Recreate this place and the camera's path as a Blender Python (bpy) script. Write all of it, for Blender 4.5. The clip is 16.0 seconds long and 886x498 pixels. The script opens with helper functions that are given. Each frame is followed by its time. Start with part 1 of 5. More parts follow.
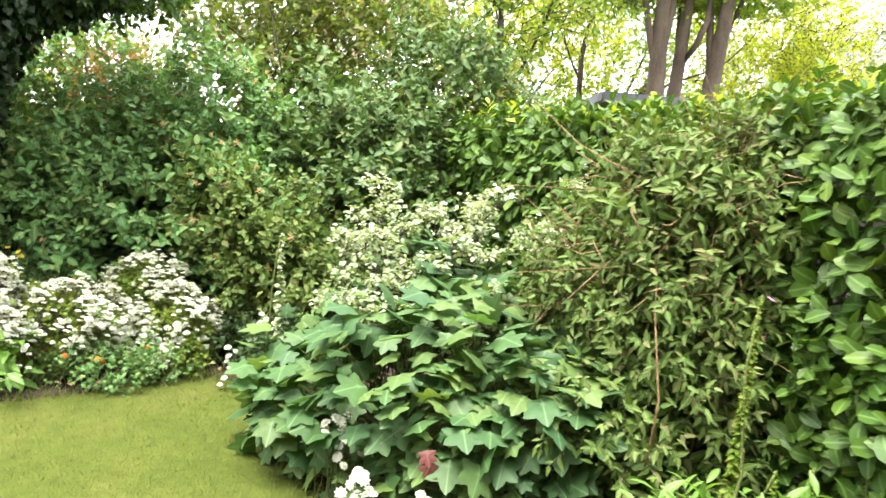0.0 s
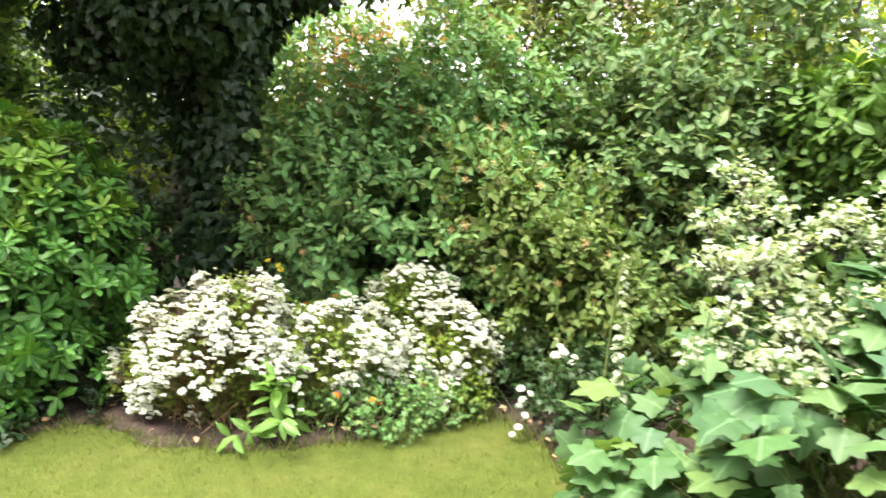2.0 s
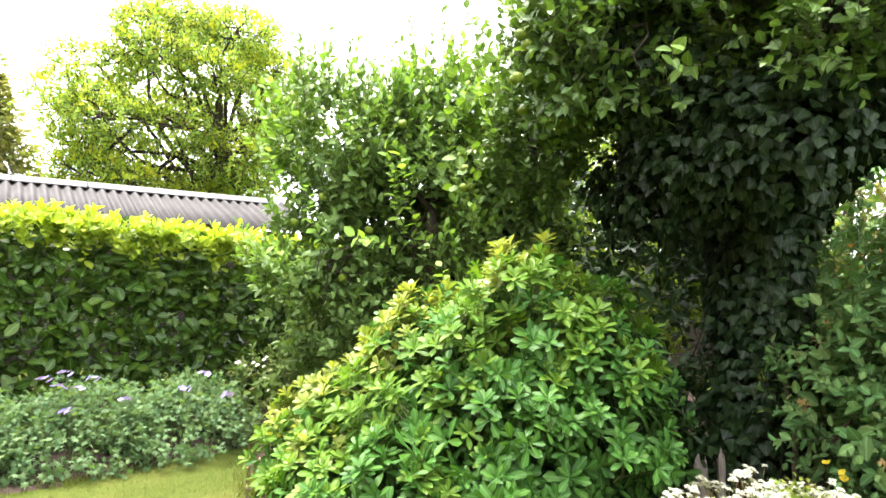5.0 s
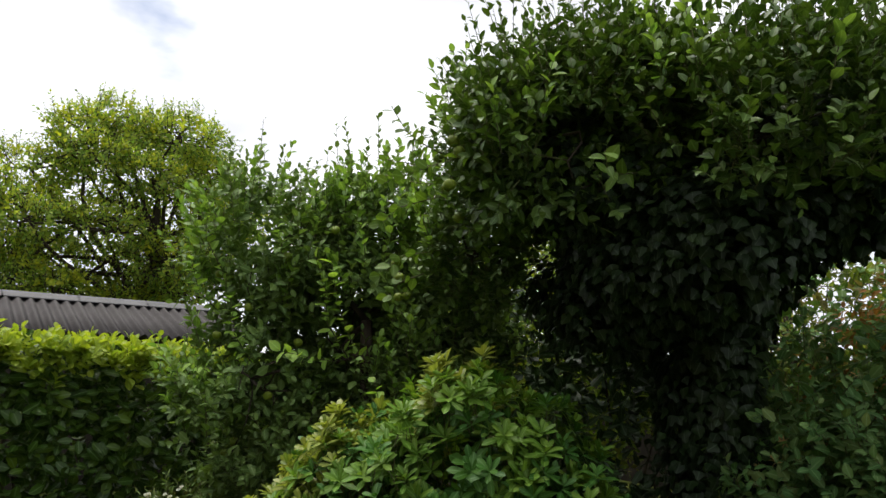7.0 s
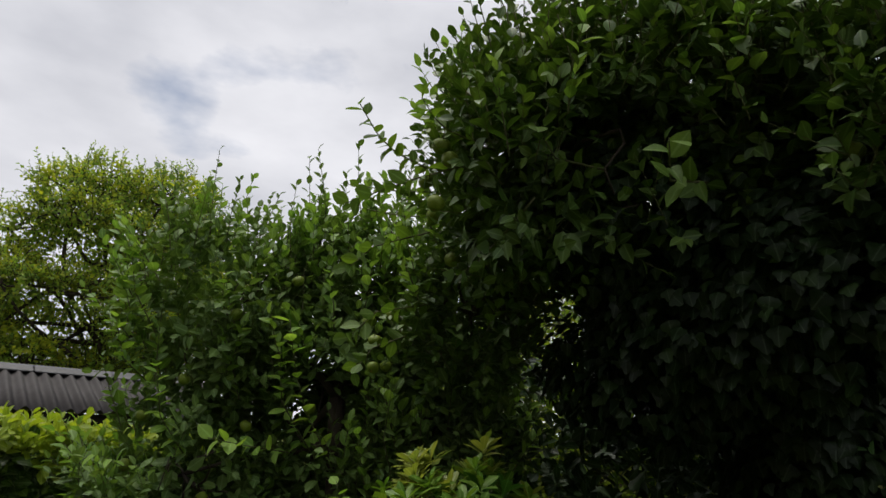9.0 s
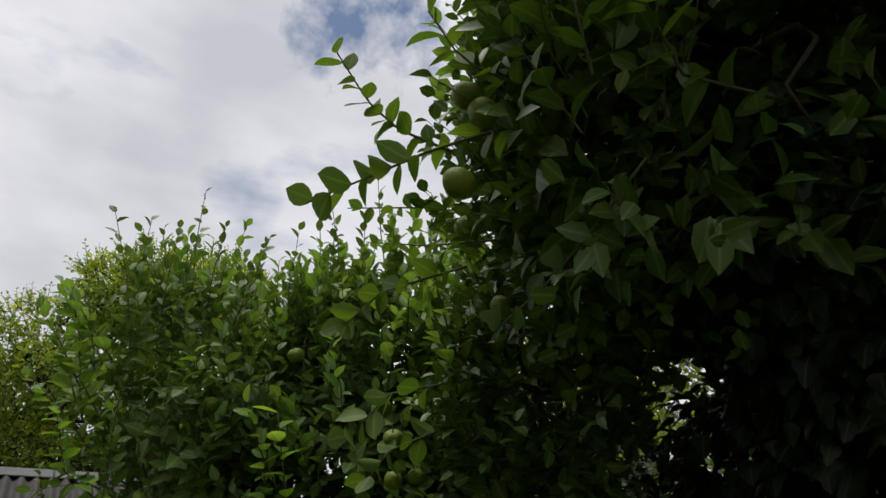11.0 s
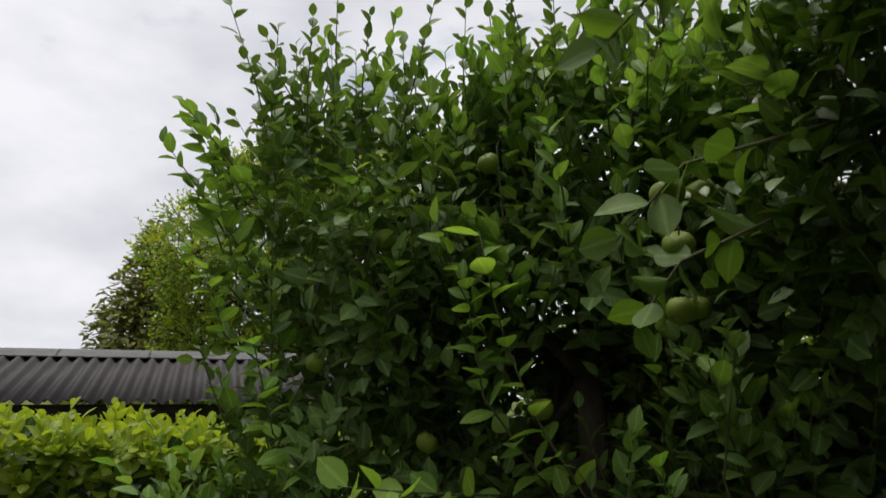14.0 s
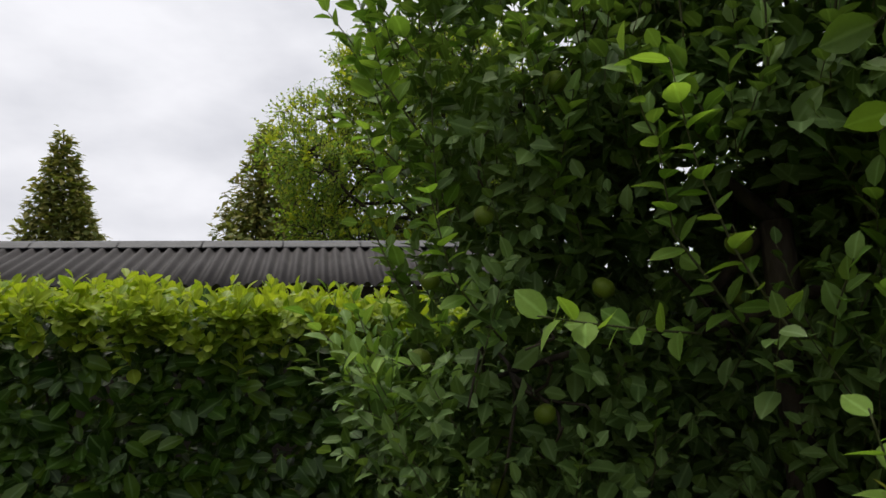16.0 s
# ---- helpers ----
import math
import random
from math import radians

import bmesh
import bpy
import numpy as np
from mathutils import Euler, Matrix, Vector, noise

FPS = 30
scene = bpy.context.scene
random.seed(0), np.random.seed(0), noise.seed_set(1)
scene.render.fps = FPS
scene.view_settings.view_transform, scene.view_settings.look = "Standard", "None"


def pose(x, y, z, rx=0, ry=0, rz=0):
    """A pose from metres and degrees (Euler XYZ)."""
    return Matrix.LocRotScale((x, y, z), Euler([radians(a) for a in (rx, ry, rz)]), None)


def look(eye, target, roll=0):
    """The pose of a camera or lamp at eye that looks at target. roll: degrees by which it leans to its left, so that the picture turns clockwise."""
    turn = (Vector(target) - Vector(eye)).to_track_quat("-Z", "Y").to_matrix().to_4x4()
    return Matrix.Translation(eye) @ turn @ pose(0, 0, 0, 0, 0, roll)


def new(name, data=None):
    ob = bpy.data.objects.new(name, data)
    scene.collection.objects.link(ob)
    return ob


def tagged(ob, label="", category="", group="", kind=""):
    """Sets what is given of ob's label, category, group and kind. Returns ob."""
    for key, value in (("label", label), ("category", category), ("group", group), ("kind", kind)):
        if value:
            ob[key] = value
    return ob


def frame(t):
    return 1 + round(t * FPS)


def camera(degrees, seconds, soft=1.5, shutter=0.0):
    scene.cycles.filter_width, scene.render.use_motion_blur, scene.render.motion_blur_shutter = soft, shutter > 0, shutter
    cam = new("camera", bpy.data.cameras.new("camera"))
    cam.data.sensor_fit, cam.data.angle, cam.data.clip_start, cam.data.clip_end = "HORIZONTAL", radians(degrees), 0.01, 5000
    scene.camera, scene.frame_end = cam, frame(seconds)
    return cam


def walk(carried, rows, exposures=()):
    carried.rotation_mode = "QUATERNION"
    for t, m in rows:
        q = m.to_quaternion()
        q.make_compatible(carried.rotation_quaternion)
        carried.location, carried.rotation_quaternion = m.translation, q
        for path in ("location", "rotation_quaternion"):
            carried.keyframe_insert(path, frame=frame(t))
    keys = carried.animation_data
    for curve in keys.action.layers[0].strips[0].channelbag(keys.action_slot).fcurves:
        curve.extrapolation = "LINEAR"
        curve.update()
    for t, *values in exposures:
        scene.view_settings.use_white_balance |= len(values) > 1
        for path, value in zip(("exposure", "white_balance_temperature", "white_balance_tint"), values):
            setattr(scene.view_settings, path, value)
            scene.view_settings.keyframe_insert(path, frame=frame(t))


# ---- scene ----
cam = camera(67.4, 16.0, soft=1.5, shutter=0.2)
METRES, EYE, TILT, LEAN, TURN = 5.6, 1.5, -7.5, -5.0, 0.0
ROWS = [
    (0.0, 0.0, 0.0, 0.0, 0.0, 0.0, -0.0),
    (0.5, -0.0282, 0.0449, 0.0084, 3.65, -2.2, -0.09),
    (1.0, -0.0585, 0.0909, 0.0156, 5.71, -2.97, 0.49),
    (1.5, -0.0882, 0.1311, 0.0232, 9.23, -3.41, 0.2),
    (2.0, -0.1339, 0.1611, 0.0353, 16.57, -2.04, 1.46),
    (2.5, -0.1687, 0.1948, 0.0413, 27.03, -2.04, -0.31),
    (3.0, -0.1875, 0.2262, 0.0454, 37.95, -2.8, -2.74),
    (3.5, -0.1957, 0.2299, 0.0484, 43.29, -0.59, -2.24),
    (4.0, -0.2101, 0.2178, 0.0511, 48.02, 1.36, -3.11),
    (4.5, -0.2252, 0.2048, 0.053, 56.02, 3.79, -4.15),
    (5.0, -0.2299, 0.1973, 0.0567, 55.72, 8.91, -6.4),
    (7.5, -0.2775, 0.258, 0.0852, 51.31, 18.85, -4.15),
    (8.0, -0.3093, 0.2893, 0.0943, 51.11, 20.03, -3.77),
    (8.5, -0.3456, 0.3159, 0.1068, 50.13, 22.54, -3.16),
    (9.0, -0.3834, 0.3491, 0.1185, 51.95, 24.37, -5.54),
    (11.5, -0.5537, 0.473, 0.1873, 58.45, 33.42, -6.55),
    (12.0, -0.5819, 0.4745, 0.1953, 49.32, 39.55, -6.21),
    (12.5, -0.608, 0.4744, 0.2078, 46.77, 39.16, -5.58),
    (13.0, -0.634, 0.4768, 0.2056, 57.74, 36.21, -6.32),
    (13.5, -0.6571, 0.4846, 0.1972, 68.86, 27.46, -7.53),
    (14.0, -0.6782, 0.4865, 0.1877, 70.86, 19.64, -5.46),
    (14.5, -0.6924, 0.4816, 0.1779, 69.65, 14.94, -5.67),
    (15.0, -0.6974, 0.4718, 0.1722, 73.73, 14.03, -5.61),
    (15.5, -0.7008, 0.462, 0.1701, 77.16, 13.01, -6.14),
    (16.0, -0.6985, 0.4564, 0.1613, 79.77, 9.85, -5.6),
]
walk(cam, [(t, pose(0, 0, EYE, TILT, LEAN, TURN) @ pose(METRES * x, METRES * y, METRES * z, 90 + pitch, roll, yaw)) for t, x, y, z, yaw, pitch, roll in ROWS],
     exposures=[(0.0, 2.6), (3.0, 2.78), (4.4, 2.88), (5.2, 2.75), (7.3, 0.25), (9.2, -0.15), (11.3, -0.25), (12.6, -0.2), (13.1, -0.38), (13.5, -0.48), (14.0, -0.08), (14.5, 0.12), (16.0, -0.04)])

# ---- daylight: a broken overcast sky and a weak, wide sun ----
SUN_ELEVATION, SUN_AZIMUTH = 74.0, 236.0
world = bpy.data.worlds.new("overcast_sky")
scene.world = world
world.use_nodes = True
wn, wl = world.node_tree.nodes, world.node_tree.links
wn.clear()
w_out, w_bg = wn.new("ShaderNodeOutputWorld"), wn.new("ShaderNodeBackground")
w_sky = wn.new("ShaderNodeTexSky")
w_sky.sky_type, w_sky.sun_disc = "NISHITA", False
w_sky.sun_elevation, w_sky.sun_rotation = radians(SUN_ELEVATION), radians(SUN_AZIMUTH)
w_gain = wn.new("ShaderNodeVectorMath")
w_gain.operation = "SCALE"
w_gain.inputs["Scale"].default_value = 0.1
w_co, w_map = wn.new("ShaderNodeTexCoord"), wn.new("ShaderNodeMapping")
w_map.inputs["Scale"].default_value = (1.0, 1.0, 2.2)
w_map.inputs["Location"].default_value = (0.3, 0.1, 0.0)
w_cloud, w_cover, w_tone_noise, w_tone = wn.new("ShaderNodeTexNoise"), wn.new("ShaderNodeValToRGB"), wn.new("ShaderNodeTexNoise"), wn.new("ShaderNodeValToRGB")
w_cloud.inputs["Scale"].default_value, w_cloud.inputs["Detail"].default_value, w_cloud.inputs["Roughness"].default_value = 2.3, 6, 0.5
w_cover.color_ramp.elements[0].position, w_cover.color_ramp.elements[1].position = 0.27, 0.40
w_tone_noise.inputs["Scale"].default_value, w_tone_noise.inputs["Detail"].default_value = 3.1, 5
w_tone.color_ramp.elements[0].position, w_tone.color_ramp.elements[1].position = 0.33, 0.66
w_tone.color_ramp.elements[0].color, w_tone.color_ramp.elements[1].color = (0.67, 0.68, 0.74, 1), (0.97, 0.97, 1.02, 1)
w_mix = wn.new("ShaderNodeMix")
w_mix.data_type = "RGBA"
wl.new(w_co.outputs["Generated"], w_map.inputs["Vector"])
for node in (w_cloud, w_tone_noise):
    wl.new(w_map.outputs["Vector"], node.inputs["Vector"])
wl.new(w_cloud.outputs["Fac"], w_cover.inputs["Fac"])
wl.new(w_tone_noise.outputs["Fac"], w_tone.inputs["Fac"])
wl.new(w_sky.outputs["Color"], w_gain.inputs[0])
# a torn gap in the cloud, high over the apple trees
w_gap, w_fray, w_add, w_soft, w_less = wn.new("ShaderNodeVectorMath"), wn.new("ShaderNodeTexNoise"), wn.new("ShaderNodeMath"), wn.new("ShaderNodeMapRange"), wn.new("ShaderNodeMath")
w_gap.operation, w_gap.inputs[1].default_value = "DISTANCE", (-0.705, 0.262, 0.66)
w_fray.inputs["Scale"].default_value, w_fray.inputs["Detail"].default_value, w_fray.inputs["Roughness"].default_value = 5.5, 6, 0.6
w_add.operation, w_add.inputs[1].default_value = "MULTIPLY_ADD", 0.62
w_soft.inputs["From Min"].default_value, w_soft.inputs["From Max"].default_value = 0.31, 0.4
w_less.operation = "MULTIPLY"
wl.new(w_co.outputs["Generated"], w_gap.inputs[0])
wl.new(w_co.outputs["Generated"], w_fray.inputs["Vector"])
wl.new(w_fray.outputs["Fac"], w_add.inputs[0])
wl.new(w_gap.outputs["Value"], w_add.inputs[2])
wl.new(w_add.outputs["Value"], w_soft.inputs["Value"])
wl.new(w_soft.outputs["Result"], w_less.inputs[0])
wl.new(w_cover.outputs["Color"], w_less.inputs[1])
wl.new(w_less.outputs["Value"], w_mix.inputs["Factor"])
wl.new(w_gain.outputs["Vector"], w_mix.inputs["A"])
wl.new(w_tone.outputs["Color"], w_mix.inputs["B"])
wl.new(w_mix.outputs["Result"], w_bg.inputs["Color"])
wl.new(w_bg.outputs["Background"], w_out.inputs["Surface"])
w_bg.inputs["Strength"].default_value = 1.0

sun = new("sun", bpy.data.lights.new("sun", "SUN"))
sun.data.energy, sun.data.angle, sun.data.color = 3.1, radians(36), (1.0, 0.95, 0.87)
az, el = radians(SUN_AZIMUTH), radians(SUN_ELEVATION)
sun.matrix_world = look((20 * math.sin(az) * math.cos(el), 20 * math.cos(az) * math.cos(el), 20 * math.sin(el)), (0, 0, 0))

# ---- materials ----
RNG = np.random.default_rng(11)


def surface(name, rough=0.6, spec=0.4, metal=0.0):
    """A node material; returns it with its tree and its main shader."""
    m = bpy.data.materials.new(name)
    m.use_nodes = True
    b = m.node_tree.nodes["Principled BSDF"]
    b.inputs["Roughness"].default_value, b.inputs["Metallic"].default_value = rough, metal
    b.inputs["Specular IOR Level"].default_value = spec
    return m, m.node_tree, b


def ramp(tree, source, stops):
    r = tree.nodes.new("ShaderNodeValToRGB")
    while len(r.color_ramp.elements) < len(stops):
        r.color_ramp.elements.new(0.5)
    for e, (p, c) in zip(r.color_ramp.elements, stops):
        e.position, e.color = p, (*c, 1)
    tree.links.new(source, r.inputs["Fac"])
    return r.outputs["Color"]


def noise_node(tree, scale, detail=4, rough=0.55, stretch=(1, 1, 1)):
    co, mp, n = tree.nodes.new("ShaderNodeTexCoord"), tree.nodes.new("ShaderNodeMapping"), tree.nodes.new("ShaderNodeTexNoise")
    mp.inputs["Scale"].default_value = stretch
    n.inputs["Scale"].default_value, n.inputs["Detail"].default_value, n.inputs["Roughness"].default_value = scale, detail, rough
    tree.links.new(co.outputs["Object"], mp.inputs["Vector"])
    tree.links.new(mp.outputs["Vector"], n.inputs["Vector"])
    return n.outputs["Fac"]


def blend(tree, a, b, fac, mode="MULTIPLY"):
    x = tree.nodes.new("ShaderNodeMix")
    x.data_type, x.blend_type = "RGBA", mode
    x.inputs["Factor"].default_value = fac
    tree.links.new(a, x.inputs["A"])
    tree.links.new(b, x.inputs["B"])
    return x.outputs["Result"]


def bump(tree, shader, source, strength, distance):
    b = tree.nodes.new("ShaderNodeBump")
    b.inputs["Strength"].default_value, b.inputs["Distance"].default_value = strength, distance
    tree.links.new(source, b.inputs["Height"])
    tree.links.new(b.outputs["Normal"], shader.inputs["Normal"])


def leafy(name, colours, rough=0.45, through_light=0.3, spec=0.4, single=False, vein=55):
    """A leaf: its colour differs from leaf to leaf, with blotches, and light passes through it."""
    m, tree, b = surface(name, rough, spec)
    if single:
        source = tree.nodes.new("ShaderNodeObjectInfo").outputs["Random"]
    else:
        source = tree.nodes.new("ShaderNodeNewGeometry").outputs["Random Per Island"]
    n = len(colours)
    col = ramp(tree, source, [(i / max(1, n - 1), c) for i, c in enumerate(colours)])
    blotch = ramp(tree, noise_node(tree, 7, 3), [(0.3, (0.68, 0.72, 0.66)), (0.7, (1.0, 1.0, 1.0))])
    col = blend(tree, col, blotch, 0.8)
    fleck = ramp(tree, noise_node(tree, vein, 3), [(0.35, (0.78, 0.8, 0.74)), (0.65, (1.0, 1.0, 1.0))])
    col = blend(tree, col, fleck, 0.7)
    mark = tree.nodes.new("ShaderNodeAttribute")
    mark.attribute_name = "rib"
    pale = tree.nodes.new("ShaderNodeMix")
    pale.data_type = "RGBA"
    tree.links.new(ramp(tree, mark.outputs["Fac"], [(0.8, (0, 0, 0)), (0.97, (0.55, 0.55, 0.55))]), pale.inputs["Factor"])
    tree.links.new(col, pale.inputs["A"])
    mean = [min(1.0, 0.06 + 1.7 * sum(c[i] for c in colours) / n) for i in range(3)]
    pale.inputs["B"].default_value = (*mean, 1)
    tree.links.new(pale.outputs["Result"], b.inputs["Base Color"])
    bump(tree, b, noise_node(tree, vein * 1.6, 2), 0.35, 0.003)
    t, mix = tree.nodes.new("ShaderNodeBsdfTranslucent"), tree.nodes.new("ShaderNodeMixShader")
    glow = ramp(tree, source, [(i / max(1, n - 1), (min(1, c[0] * 1.5), min(1, c[1] * 1.5), c[2] * 0.7)) for i, c in enumerate(colours)])
    tree.links.new(glow, t.inputs["Color"])
    mix.inputs["Fac"].default_value = through_light
    out = tree.nodes["Material Output"]
    tree.links.new(b.outputs["BSDF"], mix.inputs[1])
    tree.links.new(t.outputs["BSDF"], mix.inputs[2])
    tree.links.new(mix.outputs["Shader"], out.inputs["Surface"])
    return m


def mottled(name, dark, light, scale=8, rough=0.85, spec=0.2, relief=0.01, stretch=(1, 1, 1), fine=60):
    """A rough natural surface with stains and grain."""
    m, tree, b = surface(name, rough, spec)
    big, small = noise_node(tree, scale, 5, 0.6, stretch), noise_node(tree, fine, 4, 0.6, stretch)
    col = ramp(tree, big, [(0.3, dark), (0.7, light)])
    grain = ramp(tree, small, [(0.3, (0.6, 0.6, 0.6)), (0.7, (1, 1, 1))])
    tree.links.new(blend(tree, col, grain, 0.8), b.inputs["Base Color"])
    bump(tree, b, small, 0.6, relief)
    return m


M_LAUREL = leafy("laurel_leaf", [(0.022, 0.057, 0.005), (0.046, 0.098, 0.008), (0.034, 0.082, 0.007), (0.098, 0.164, 0.011)], 0.38, 0.14, 0.24)
M_LAUREL_LIGHT = leafy("laurel_broad_leaf", [(0.039, 0.088, 0.014), (0.067, 0.128, 0.018), (0.054, 0.110, 0.017), (0.103, 0.164, 0.022)], 0.45, 0.18, 0.18)
M_LAUREL_NEW = leafy("laurel_new_growth", [(0.240, 0.320, 0.024), (0.304, 0.368, 0.036), (0.176, 0.272, 0.024)], 0.45, 0.4, 0.3)
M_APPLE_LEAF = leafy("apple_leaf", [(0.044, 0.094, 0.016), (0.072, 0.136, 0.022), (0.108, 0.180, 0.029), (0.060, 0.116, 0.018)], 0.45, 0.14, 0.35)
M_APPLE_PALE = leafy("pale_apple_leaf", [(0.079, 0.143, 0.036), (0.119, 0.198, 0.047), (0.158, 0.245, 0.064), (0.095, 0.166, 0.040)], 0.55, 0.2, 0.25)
M_APPLE_SINGLE = leafy("apple_leaf_single", [(0.08, 0.15, 0.022), (0.13, 0.22, 0.03), (0.1, 0.18, 0.026)], 0.5, 0.32, 0.25, single=True)
# young apple leaves, their green lightened further for skylight on the shoots
M_APPLE_YOUNG_LIT = leafy("apple_young_lit_leaf", [(0.17, 0.32, 0.05), (0.24, 0.4, 0.065), (0.3, 0.46, 0.09)], 0.5, 0.42, 0.25, single=True)
M_APPLE_SHOOT_LIT = leafy("apple_shoot_lit_leaf", [(0.12, 0.235, 0.042), (0.17, 0.29, 0.057), (0.21, 0.33, 0.073)], 0.5, 0.34, 0.2)
# ivy green with the shade below the crown darkened into it
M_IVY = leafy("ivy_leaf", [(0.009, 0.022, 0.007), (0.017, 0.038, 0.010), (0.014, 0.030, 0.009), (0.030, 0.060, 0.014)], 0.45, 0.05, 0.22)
M_IVY_SINGLE = leafy("ivy_leaf_single", [(0.05, 0.095, 0.032), (0.08, 0.135, 0.05)], 0.6, 0.3, 0.2, single=True)
# Mexican orange leaf in three tones: green, then sunlit gold and light green
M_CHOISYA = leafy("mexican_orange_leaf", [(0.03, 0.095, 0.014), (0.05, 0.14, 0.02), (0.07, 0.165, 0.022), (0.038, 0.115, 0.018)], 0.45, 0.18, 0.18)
M_CHOISYA_GOLD = leafy("mexican_orange_gold_sunlit_leaf", [(0.211, 0.261, 0.042), (0.282, 0.310, 0.070), (0.141, 0.218, 0.035)], 0.4, 0.35, 0.3)
M_CHOISYA_MID = leafy("mexican_orange_sunlit_leaf", [(0.088, 0.188, 0.022), (0.120, 0.224, 0.027), (0.152, 0.248, 0.034)], 0.45, 0.28, 0.2)
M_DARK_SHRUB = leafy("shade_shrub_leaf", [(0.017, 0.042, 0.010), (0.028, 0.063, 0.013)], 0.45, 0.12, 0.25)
M_HONEY = leafy("honeysuckle_leaf", [(0.080, 0.184, 0.056), (0.112, 0.232, 0.072), (0.168, 0.280, 0.080), (0.096, 0.208, 0.068), (0.192, 0.256, 0.080)], 0.55, 0.22, 0.18)
M_BLUE_GREEN = leafy("grey_green_leaf", [(0.053, 0.109, 0.033), (0.081, 0.144, 0.042), (0.070, 0.127, 0.035), (0.134, 0.158, 0.049)], 0.55, 0.2, 0.18)
M_FUCHSIA = leafy("fine_light_leaf", [(0.072, 0.128, 0.030), (0.098, 0.157, 0.036), (0.128, 0.178, 0.043), (0.153, 0.170, 0.051)], 0.55, 0.28, 0.15)
M_SEED = leafy("faded_seed_head", [(0.336, 0.264, 0.160), (0.400, 0.288, 0.224), (0.320, 0.288, 0.160)], 0.75, 0.3, 0.1)
M_RUST = leafy("rusty_dead_leaf", [(0.272, 0.120, 0.040), (0.336, 0.192, 0.064), (0.224, 0.096, 0.040)], 0.75, 0.3, 0.15)
M_CLEMATIS = leafy("clematis_leaf", [(0.055, 0.105, 0.02), (0.085, 0.14, 0.027), (0.115, 0.165, 0.04), (0.065, 0.12, 0.023), (0.17, 0.16, 0.065)], 0.6, 0.2, 0.14)
M_LOBED = leafy("lobed_leaf", [(0.042, 0.099, 0.032), (0.070, 0.141, 0.042), (0.053, 0.116, 0.049), (0.120, 0.183, 0.049), (0.084, 0.155, 0.060)], 0.55, 0.3, 0.25)
M_FEVERFEW = leafy("feverfew_leaf", [(0.118, 0.196, 0.025), (0.162, 0.243, 0.031), (0.221, 0.235, 0.043)], 0.6, 0.38, 0.25)
M_BRIGHT = leafy("phlox_leaf", [(0.110, 0.219, 0.037), (0.140, 0.258, 0.043)], 0.48, 0.36, 0.35)
M_GERANIUM = leafy("geranium_leaf", [(0.074, 0.145, 0.062), (0.103, 0.184, 0.074), (0.125, 0.188, 0.068)], 0.6, 0.35, 0.25)
M_FAR_LEAF = leafy("tree_leaf", [(0.12, 0.21, 0.04), (0.18, 0.28, 0.05), (0.24, 0.33, 0.058), (0.33, 0.37, 0.062)], 0.6, 0.5, 0.12)
M_FAR_YELLOW = leafy("tree_young_leaf", [(0.36, 0.4, 0.035), (0.28, 0.36, 0.035), (0.44, 0.44, 0.05)], 0.6, 0.5, 0.2)
M_OLIVE = leafy("olive_tree_leaf", [(0.106, 0.164, 0.034), (0.162, 0.207, 0.047), (0.130, 0.182, 0.041), (0.243, 0.198, 0.096)], 0.6, 0.5, 0.2)
M_CONIFER = leafy("conifer_frond", [(0.130, 0.160, 0.050), (0.200, 0.220, 0.060), (0.280, 0.240, 0.090)], 0.7, 0.3, 0.2)
M_PETAL = leafy("white_petal", [(0.672, 0.672, 0.655), (0.605, 0.613, 0.554)], 0.7, 0.25, 0.2, single=True)
M_CREAM = leafy("cream_flower", [(0.3, 0.35, 0.22), (0.42, 0.46, 0.34), (0.24, 0.31, 0.15), (0.5, 0.53, 0.42)], 0.7, 0.25, 0.2)
M_ORANGE = leafy("orange_petal", [(0.640, 0.200, 0.016), (0.680, 0.280, 0.024)], 0.6, 0.25, single=True)
M_AMBER = leafy("amber_flower", [(0.336, 0.240, 0.080), (0.368, 0.216, 0.088), (0.320, 0.288, 0.112)], 0.6, 0.3)
M_YELLOW = leafy("yellow_petal", [(0.680, 0.520, 0.024), (0.640, 0.440, 0.016)], 0.6, 0.25, single=True)
M_VIOLET = leafy("violet_petal", [(0.176, 0.136, 0.480), (0.240, 0.184, 0.528), (0.264, 0.176, 0.480)], 0.6, 0.25, single=True)
M_PINK = leafy("pink_petal", [(0.480, 0.160, 0.400), (0.440, 0.224, 0.440)], 0.6, 0.3, single=True)
M_DRY = leafy("dry_leaf", [(0.200, 0.104, 0.048), (0.280, 0.160, 0.080), (0.320, 0.224, 0.128)], 0.8, 0.1)
M_RED_LEAF = leafy("red_leaf", [(0.13, 0.035, 0.03), (0.16, 0.05, 0.04)], 0.6, 0.2)
M_GRASS = leafy("grass_blade", [(0.080, 0.120, 0.018), (0.108, 0.144, 0.022), (0.144, 0.160, 0.034), (0.200, 0.184, 0.064)], 0.6, 0.3, vein=9)
M_APPLE = mottled("green_apple_skin", (0.104, 0.168, 0.014), (0.200, 0.256, 0.024), 14, 0.5, 0.25, 0.0008, fine=260)
M_BARK = mottled("bark", (0.032, 0.026, 0.020), (0.096, 0.076, 0.058), 9, 0.9, 0.15, 0.02, (1, 1, 0.3))
M_PALE_BARK = mottled("pale_bark", (0.080, 0.060, 0.044), (0.160, 0.124, 0.092), 5, 0.9, 0.15, 0.02, (1, 1, 0.3))
M_TWIG = mottled("green_twig", (0.072, 0.080, 0.032), (0.160, 0.160, 0.080), 20, 0.8)
M_STEM = mottled("plant_stem", (0.080, 0.128, 0.032), (0.176, 0.192, 0.064), 20, 0.7)
